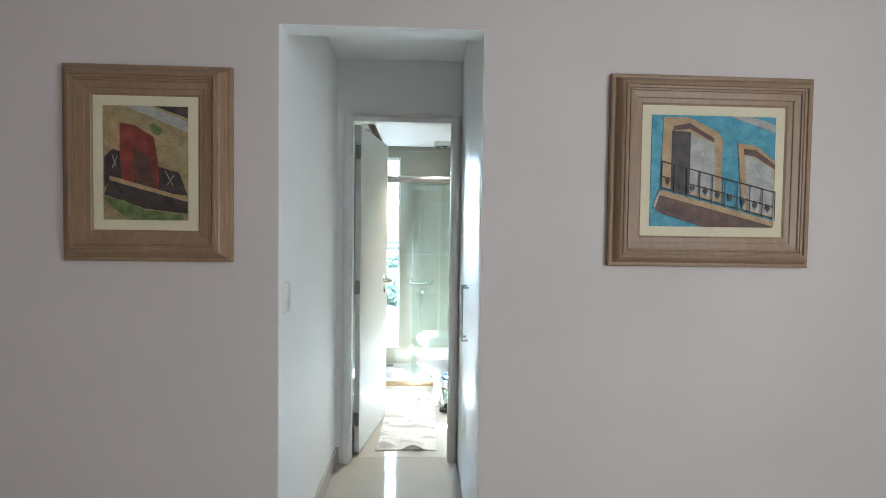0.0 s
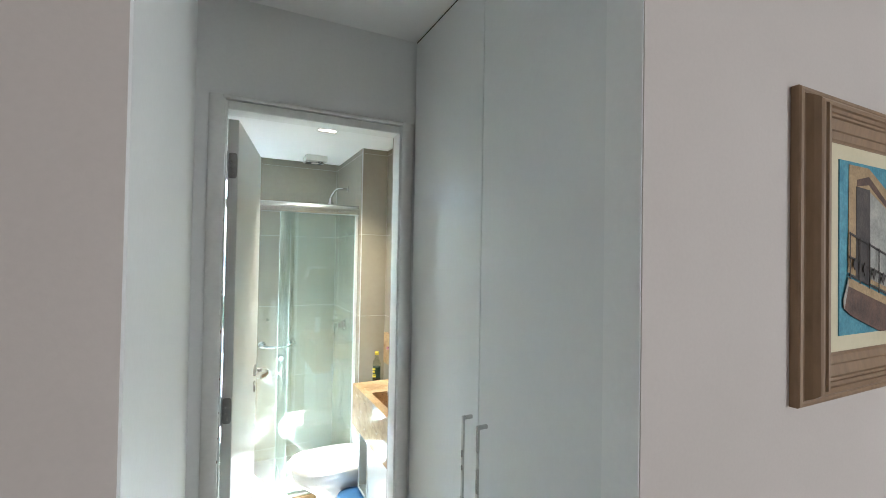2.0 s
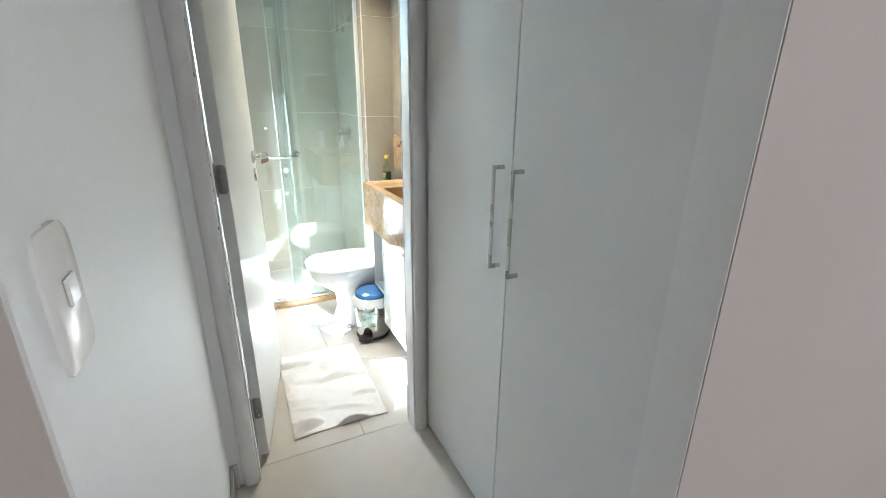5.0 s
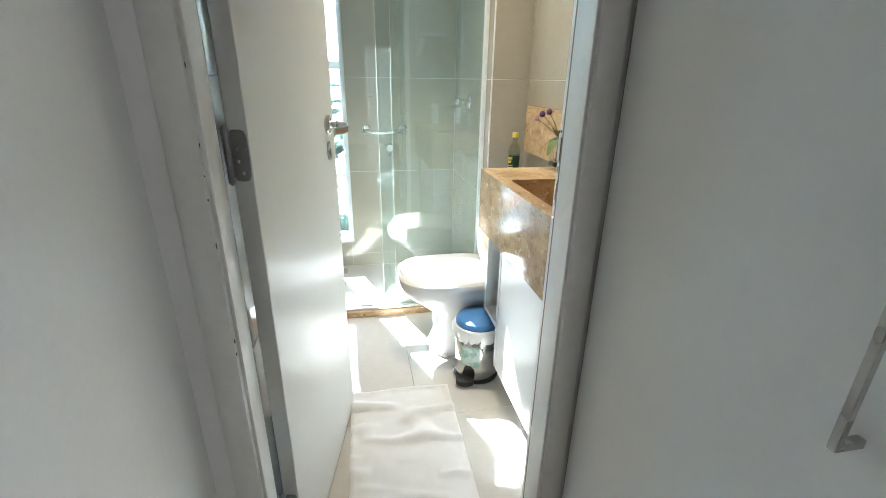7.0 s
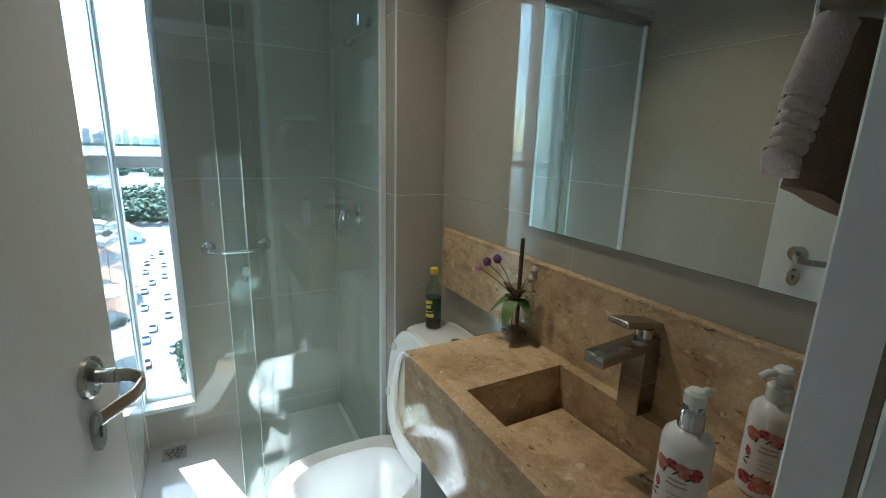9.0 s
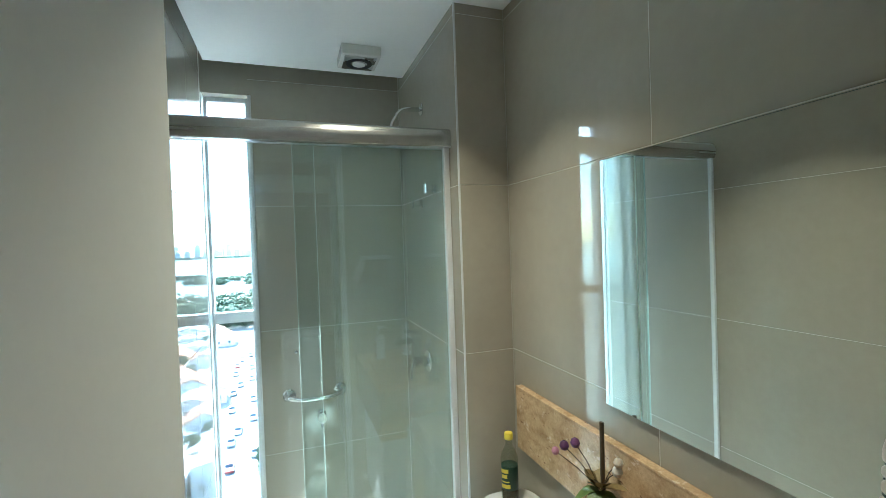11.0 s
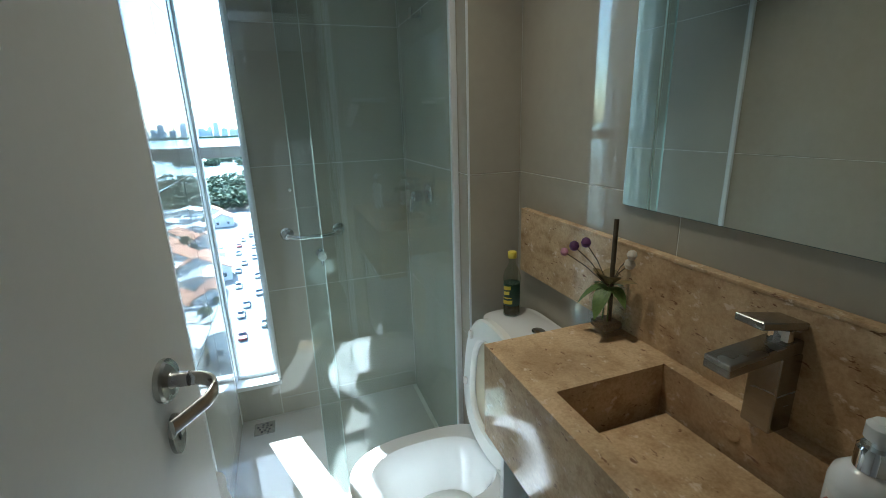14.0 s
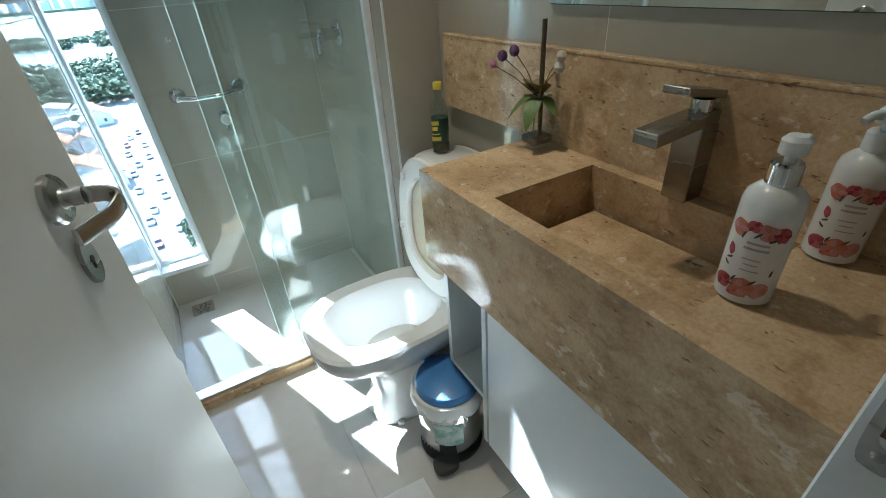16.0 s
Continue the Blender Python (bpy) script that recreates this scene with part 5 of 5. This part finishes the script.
# ---- toilet paper on the wall behind the door ----
paper = thing("toilet_roll", "white toilet paper roll on a chrome wall holder", "toilet paper")
part("roll", lathe([(0.001, -0.05), (0.012, -0.0505), (0.013, -0.049), (0.027, -0.05), (0.028, -0.046), (0.028, 0.046), (0.027, 0.05), (0.001, 0.05)], 30, centre=(-0.343, 1.205, 0.425), axis="y"), TOWEL_W, paper, smooth=True)
own = bmesh.new()
cols = []
for k in range(9):
    t = k / 8
    cols.append([own.verts.new((-0.3145 + 0.006 * math.sin(6 * t + 3 * u) * t, 1.16 + 0.09 * u + 0.006 * t * math.sin(3 * u), 0.425 - 0.085 * t)) for u in (0, 0.25, 0.5, 0.75, 1)])
for a, b in zip(cols, cols[1:]):
    for q in range(4):
        own.faces.new((a[q], a[q + 1], b[q + 1], b[q]))
part("loose_sheet", own, TOWEL_W, paper, "hanging loose sheet", smooth=True)
part("holder_arm", tube(arc([(BATH_L + 0.0008, 1.150, 0.455), (-0.343, 1.150, 0.455), (-0.343, 1.150, 0.425), (-0.343, 1.262, 0.425)]), 0.005, 10), CHROME, paper, smooth=True)


# ---- outside: the town far below the window ----
GZ = -45.0
EARTH = grained("dry_city_ground", (0.22, 0.20, 0.165), (0.32, 0.295, 0.255), 0.95, 0.03, fine=0.3, fine_scale=12)
ASPHALT = grained("dusty_concrete_paving", (0.19, 0.187, 0.18), (0.28, 0.275, 0.265), 0.9, 0.3, fine=0.15)
WATER = grained("river_water", (0.16, 0.20, 0.20), (0.20, 0.25, 0.25), 0.22, 0.01, fine=0.05)
CLAY = grained("orange_clay_roof", (0.34, 0.15, 0.085), (0.46, 0.23, 0.14), 0.9, 0.5, fine=0.3, stretch=(1, 4, 1), per_piece=0.3)
METALROOF = grained("grey_sheet_roof", (0.36, 0.36, 0.35), (0.55, 0.55, 0.54), 0.6, 0.4, fine=0.2, stretch=(8, 0.6, 1), per_piece=0.3)
HOUSE = grained("pale_render", (0.58, 0.57, 0.55), (0.72, 0.71, 0.69), 0.9, 0.4, fine=0.15, per_piece=0.25)
# distance haze is put into the pale colours of tower walls and window bands
TOWER = grained("haze_paled_tower_concrete", (0.62, 0.64, 0.66), (0.74, 0.76, 0.78), 0.9, 0.05, fine=0.2, per_piece=0.2)
TOWER_PANE = grained("haze_paled_window_bands", (0.34, 0.37, 0.40), (0.42, 0.45, 0.48), 0.3, 2.0)
PANE = grained("dark_window_pane", (0.05, 0.06, 0.07), (0.09, 0.10, 0.11), 0.2, 2.0)
CROWN = grained("tree_foliage", (0.06, 0.085, 0.04), (0.11, 0.14, 0.075), 0.9, 0.5, fine=0.4)
BARK = grained("tree_bark", (0.10, 0.075, 0.05), (0.17, 0.13, 0.09), 0.95, 3.0, fine=0.3)
ground = tagged(link("ground", box(-4000, 4000, 20, 4800, GZ - 1, GZ), EARTH), "dusty city ground stretching to the horizon", "ground", kind="structure")
river = tagged(link("water", box(-3800, 3800, 430, 2500, GZ - 0.5, GZ + 0.15), WATER), "wide pale river beyond the town", "river", kind="structure")


def strip(name, a, b, half, z, mat, label, cat):
    own = bmesh.new()
    a, b = Vector((*a, 0)), Vector((*b, 0))
    side = (b - a).normalized().cross(Vector((0, 0, 1))) * half
    pts = [a - side, a + side, b + side, b - side]
    lo = [own.verts.new((p.x, p.y, GZ)) for p in pts]
    hi = [own.verts.new((p.x, p.y, GZ + z)) for p in pts]
    own.faces.new(hi)
    for i in range(4):
        own.faces.new((lo[i], lo[(i + 1) % 4], hi[(i + 1) % 4], hi[i]))
    return tagged(link(name, own, mat), label, cat, kind="structure")


strip("road", (-6.0, 40), (-22.0, 235), 3.8, 0.05, ASPHALT, "wide sunlit street with parked cars", "road")
strip("road_cross", (-120, 214), (120, 206), 4.5, 0.08, ASPHALT, "cross street between the houses", "road")


def house(x, y, w, d, h, roof, turn, seed):
    g = random.Random(seed)
    kind = "house" if roof == "clay" else "warehouse"
    root = thing(kind, "low pale house with an orange clay roof" if roof == "clay" else "low pale building with a grey sheet roof", kind, "low buildings of the town", pose(x, y, GZ, 0, 0, turn))
    part("wall", box(-w / 2, w / 2, -d / 2, d / 2, 0, h), HOUSE, root)
    if roof == "flat":
        own = box(-w / 2 - .1, w / 2 + .1, -d / 2 - .1, -d / 2 + .3, h, h + 0.9)
        box(-w / 2 - .1, w / 2 + .1, d / 2 - .3, d / 2 + .1, h, h + 0.9, 0, own)
        box(-w / 2 - .1, -w / 2 + .3, -d / 2 + .3, d / 2 - .3, h, h + 0.9, 0, own)
        box(w / 2 - .3, w / 2 + .1, -d / 2 + .3, d / 2 - .3, h, h + 0.9, 0, own)
        part("parapet", own, HOUSE, root)
        part("roof", box(-w / 2 + .3, w / 2 - .3, -d / 2 + .3, d / 2 - .3, h, h + 0.15), METALROOF, root)
    else:
        own = bmesh.new()
        rise = (0.28 if roof == "clay" else 0.12) * w
        o = 0.5
        sec = [(-w / 2 - o, h - 0.1), (0, h + rise), (w / 2 + o, h - 0.1), (w / 2 + o, h + 0.12), (0, h + rise + 0.25), (-w / 2 - o, h + 0.12)]
        part("roof", loft([[Vector((u, v, z)) for u, z in sec] for v in (-d / 2 - o, d / 2 + o)], own), CLAY if roof == "clay" else METALROOF, root)
        gab = loft([[Vector((u, v, z)) for u, z in ((-w / 2, h), (0, h + rise - .05), (w / 2, h))] for v in (-d / 2 + .05, d / 2 - .05)])
        part("gable", gab, HOUSE, root)
    n = max(2, int(w / 3.5))
    for i in range(n):
        u = -w / 2 + w * (i + 0.5) / n
        part("window", box(u - 0.55, u + 0.55, -d / 2 - 0.06, -d / 2 + 0.02, 1.2, 2.5), PANE, root)
    return root


def road_x(y):
    return -6.0 - 16.0 * (y - 40) / 195


rng = random.Random(21)
for row, y in enumerate((84, 97, 110, 124, 138, 152, 167, 183, 199, 222, 240, 260)):
    x = -70 if y > 120 else -48
    lim = 72 if y > 120 else 52
    while x < lim:
        w = rng.uniform(8, 15)
        if abs(x + w / 2 - road_x(y)) > w / 2 + 4.4 and not (abs(x + w / 2 - road_x(y) - 11) < w / 2 + 3 and y < 100):
            roof = rng.choice(("clay", "clay", "clay", "sheet", "flat")) if 104 < y < 200 or x < 0 else rng.choice(("sheet", "sheet", "flat"))
            house(x + w / 2, y, w, rng.uniform(8.5, 11.5), rng.uniform(3.2, 6.0), roof, rng.uniform(-4, 4) + 4, row * 100 + int(x + 100))
        x += w + rng.uniform(0.6, 2.2)
# white block beside the street, nearest to the window
blk = thing("office_block", "plain white rendered block beside the street", "building", m=pose(1.4, 92, GZ, 0, 0, 4))
part("wall", box(-5, 5, -9, 9, 0, 11), HOUSE, blk)
own = box(-5.2, 5.2, -9.2, -8.8, 11, 12)
box(-5.2, 5.2, 8.8, 9.2, 11, 12, 0, own)
box(-5.2, -4.8, -8.8, 8.8, 11, 12, 0, own)
box(4.8, 5.2, -8.8, 8.8, 11, 12, 0, own)
part("parapet", own, HOUSE, blk)
for v in (-5, 0, 5):
    for z in (2, 5.4, 8.6):
        part("window", box(-5.08, -4.95, v - 0.7, v + 0.7, z, z + 1.4), PANE, blk)
for u in (-2.5, 0, 2.5):
    for z in (2, 5.4, 8.6):
        part("window", box(u - 0.6, u + 0.6, -9.08, -8.95, z, z + 1.4), PANE, blk)

CARS = [shader("car_paint_" + n, c, 0.3, Coat_Weight=0.5) for n, c in (("white", (0.7, 0.7, 0.7)), ("silver", (0.4, 0.41, 0.42)), ("black", (0.03, 0.03, 0.035)), ("red", (0.32, 0.03, 0.03)))]


def car(x, y, turn, paint, word):
    root = thing("car", word + " car standing on the sunlit street", "car", "cars on the street", pose(x, y, GZ + 0.06, 0, 0, turn))
    sec = [[Vector((u, v, z)) for v, z in ((-2.1, .3), (-2.1, .75), (-1.2, .92), (1.3, .95), (2.1, .85), (2.15, .3))] for u in (-.85, .85)]
    part("body", loft(sec), paint, root)
    sec = [[Vector((u * k, v, z)) for v, z in ((-1.0, .90), (-.5, 1.42), (.9, 1.45), (1.6, .93))] for u, k in ((-.8, .95), (.8, .95))]
    part("cabin", loft(sec), PANE, root)
    part("roof", box(-.68, .68, -.5, .9, 1.43, 1.5), paint, root)
    for u in (-.85, .85):
        for v in (-1.3, 1.35):
            part("wheel", lathe([(.3, -.1), (.32, 0), (.3, .1)], 12, centre=(u, v, .31), axis="x"), BLACK, root)


words = ("white", "silver", "black", "red")
for i in range(15):
    y = 101 + i * 7.6 + rng.uniform(-2.0, 2.5)
    side = (-2.7, 2.6, -2.8, -0.9, 2.6)[i % 5] + rng.uniform(-.3, .3)
    k = rng.choice((0, 0, 0, 1, 1, 1, 2, 3))
    car(road_x(y) + side, y, 4.7 + rng.uniform(-3, 3), CARS[k], words[k])


def tree(x, y, h, seed):
    g = random.Random(seed)
    root = thing("tree", "leafy street tree with uneven green crown", "tree", "street trees", pose(x, y, GZ))
    part("trunk", tube([(0, 0, 0), (0.1, 0.05, h * .35), (0.25, -.1, h * .6)], [0.22, 0.17, 0.1], 7), BARK, root)
    own = bmesh.new()
    for i in range(420):
        a, r, z = g.uniform(0, 6.283), math.sqrt(g.random()) * h * .34, g.uniform(.38, 1.0)
        r *= math.sin(math.pi * min(1, (z - .3) / .75)) ** .5
        p = Vector((r * math.cos(a), r * math.sin(a), z * h))
        s = g.uniform(.25, .5)
        n1 = Vector((g.uniform(-1, 1), g.uniform(-1, 1), g.uniform(-1, 1))).normalized()
        n2 = n1.orthogonal().normalized()
        own.faces.new([own.verts.new(p + q) for q in (n1 * s, n2 * s * .6, -n1 * s, -n2 * s * .6)])
    part("crown", own, CROWN, root)


for i in range(26):
    y = rng.uniform(86, 240)
    tree(road_x(y) + 8.3 if i % 2 else rng.uniform(14, 40) * y / 130, y, rng.uniform(4.5, 8), 300 + i)
for i in range(4):
    tree(-4.8 - i * 0.5, 87 + i * 4.2, 5.5, 360 + i)
# woods along the river bank, islands in the river
own = bmesh.new()
g = random.Random(8)
verts, faces = [], []


def clump(x, y, z, s):
    for _ in range(5):
        p = Vector((x + g.uniform(-s, s) * .6, y + g.uniform(-s, s) * .6, z + g.uniform(-.2, .5) * s))
        n1 = Vector((g.uniform(-1, 1), g.uniform(-1, 1), g.uniform(-.6, .6))).normalized()
        n2 = n1.cross(Vector((g.uniform(-1, 1), g.uniform(-1, 1), 1))).normalized()
        k = len(verts)
        q = s * g.uniform(.4, .8)
        verts.extend([p + n1 * q, p + n2 * q * .7, p - n1 * q, p - n2 * q * .7])
        faces.append((k, k + 1, k + 2, k + 3))


for _ in range(9000):
    y = g.uniform(278, 432)
    x = g.uniform(-.36, .36) * y
    clump(x, y, GZ + g.uniform(1, 8) * (0.7 + 0.5 * math.sin(x * .05) * math.sin(y * .04)), g.uniform(1.5, 3.2))
for cx, cy, r in ((-38, 640, 20), (-75, 720, 26), (-52, 810, 16), (-96, 650, 18), (-30, 900, 30), (110, 680, 26), (150, 800, 34), (190, 640, 26)):
    for _ in range(220):
        a, q = g.uniform(0, 6.28), math.sqrt(g.random())
        clump(cx + r * q * math.cos(a), cy + r * .7 * q * math.sin(a), GZ + 1 + g.random() * 4, 3.0)
me = bpy.data.meshes.new("woods")
me.from_pydata(verts, [], faces)
me.materials.append(CROWN)
tagged(new("woods", me), "dark green mangrove woods along the river bank", "woods", kind="stuff")
far = thing("far_bank", "low wooded bank on the far side of the river", "river bank")
far["kind"] = "structure"
part("bank", box(-3500, 3500, 2480, 2700, GZ, GZ + 9), CROWN, far)


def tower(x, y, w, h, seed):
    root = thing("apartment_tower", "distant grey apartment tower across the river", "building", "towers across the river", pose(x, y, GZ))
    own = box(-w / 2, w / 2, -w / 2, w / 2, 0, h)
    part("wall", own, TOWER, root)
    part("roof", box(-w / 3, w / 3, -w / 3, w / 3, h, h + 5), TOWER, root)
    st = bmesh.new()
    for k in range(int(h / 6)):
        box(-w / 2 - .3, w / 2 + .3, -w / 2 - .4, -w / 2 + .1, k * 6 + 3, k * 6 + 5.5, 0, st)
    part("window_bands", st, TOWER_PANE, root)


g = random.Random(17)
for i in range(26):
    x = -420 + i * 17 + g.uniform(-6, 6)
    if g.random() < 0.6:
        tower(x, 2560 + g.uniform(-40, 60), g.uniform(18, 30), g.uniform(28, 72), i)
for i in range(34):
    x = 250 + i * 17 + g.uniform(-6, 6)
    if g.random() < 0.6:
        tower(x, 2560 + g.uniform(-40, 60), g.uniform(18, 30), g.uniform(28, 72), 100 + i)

# ---- tiles ----
def tiled(parent, origin, ux, uy, width, height, cols, rows, mat, offset=(0, 0), thick=0.008, joint=0.0022):
    """Lays tiles on a face: cols and rows are the joint positions along it, from 0 to its width and height."""
    o, ux, uy = Vector(origin), Vector(ux), Vector(uy)
    n = ux.cross(uy)
    for a, b in zip(cols, cols[1:]):
        for c, d in zip(rows, rows[1:]):
            j = joint / 2
            own = box(a + j, b - j, c + j, d - j, 0.0, thick)
            me = bpy.data.meshes.new("tile")
            eds = [e for e in own.edges if all(v.co.z > thick / 2 for v in e.verts)]
            bmesh.ops.bevel(own, geom=eds, offset=0.0008, segments=1, affect="EDGES")
            m = Matrix((ux, uy, n)).transposed().to_4x4()
            m.translation = o
            own.transform(m)
            bmesh.ops.recalc_face_normals(own, faces=own.faces[:])
            own.to_mesh(me)
            own.free()
            me.materials.append(mat)
            t = new("tile", me)
            t.parent = parent


ROWS = [0, 0.088, 0.647, 1.206, 1.766, 2.326, 2.45]
# left wall (faces +x): runs along +y
tiled(wall_left, (BATH_L - 0.008, DOOR_Y1 - 0.006, 0), (0, 1, 0), (0, 0, 1), 0, 0, [0, 0.62, 1.74, 2.004], ROWS, TILE)
# right wall (faces -x): runs along -y
tiled(wall_right, (BATH_R + 0.008, PIER_Y + 0.008, 0), (0, -1, 0), (0, 0, 1), 0, 0, [0, 0.64, 1.236], ROWS, TILE)
# near wall (faces +y)
tiled(wall_near, (BATH_R, DOOR_Y1 - 0.004, 0), (-1, 0, 0), (0, 0, 1), 0, 0, [0, 0.386], ROWS, TILE, thick=0.004)
# pier front (faces -y) and pier side (faces -x)
tiled(pier, (PIER_X, PIER_Y + 0.008, 0), (1, 0, 0), (0, 0, 1), 0, 0, [0, BATH_R - PIER_X], ROWS, TILE)
tiled(pier, (PIER_X + 0.008, FAR_Y, 0), (0, -1, 0), (0, 0, 1), 0, 0, [0, FAR_Y - PIER_Y - 0.008], ROWS, TILE)
# far wall (faces -y)
tiled(wall_far, (WIN_X1, FAR_Y + 0.008, 0), (1, 0, 0), (0, 0, 1), 0, 0, [0, PIER_X - WIN_X1], ROWS, TILE)
tiled(wall_sill, (BATH_L, FAR_Y + 0.008, 0), (1, 0, 0), (0, 0, 1), 0, 0, [0, WIN_X1 - BATH_L], [0, 0.177], TILE)
part("pier_edge_trim", box(PIER_X - 0.0015, PIER_X + 0.004, PIER_Y - 0.0015, PIER_Y + 0.004, 0, 2.45), ALU, pier, "thin pale corner trim")
# floors
floor_ob = bpy.data.objects["floor"]
tiled(floor_ob, (-2.6, -5.2, -0.012), (1, 0, 0), (0, 1, 0), 0, 0, [0, 0.55, 1.35, 2.15, 2.95, 3.75, 4.55, 5.2], [0, 0.42, 1.22, 2.02, 2.82, 3.62, 4.42, 5.26], FLOOR, thick=0.012, joint=0.0009)
bath_floor = bpy.data.objects["floor_bath"]
tiled(bath_floor, (BATH_L - 0.01, 0.06, -0.012), (1, 0, 0), (0, 1, 0), 0, 0, [0, 0.44, 1.06], [0, 0.55, 1.346], FLOOR, thick=0.012, joint=0.0009)
tiled(bath_floor, (BATH_L - 0.01, 1.406, -0.012), (1, 0, 0), (0, 1, 0), 0, 0, [0, 0.44, 0.86], [0, 0.735], FLOOR, thick=0.011, joint=0.0009)
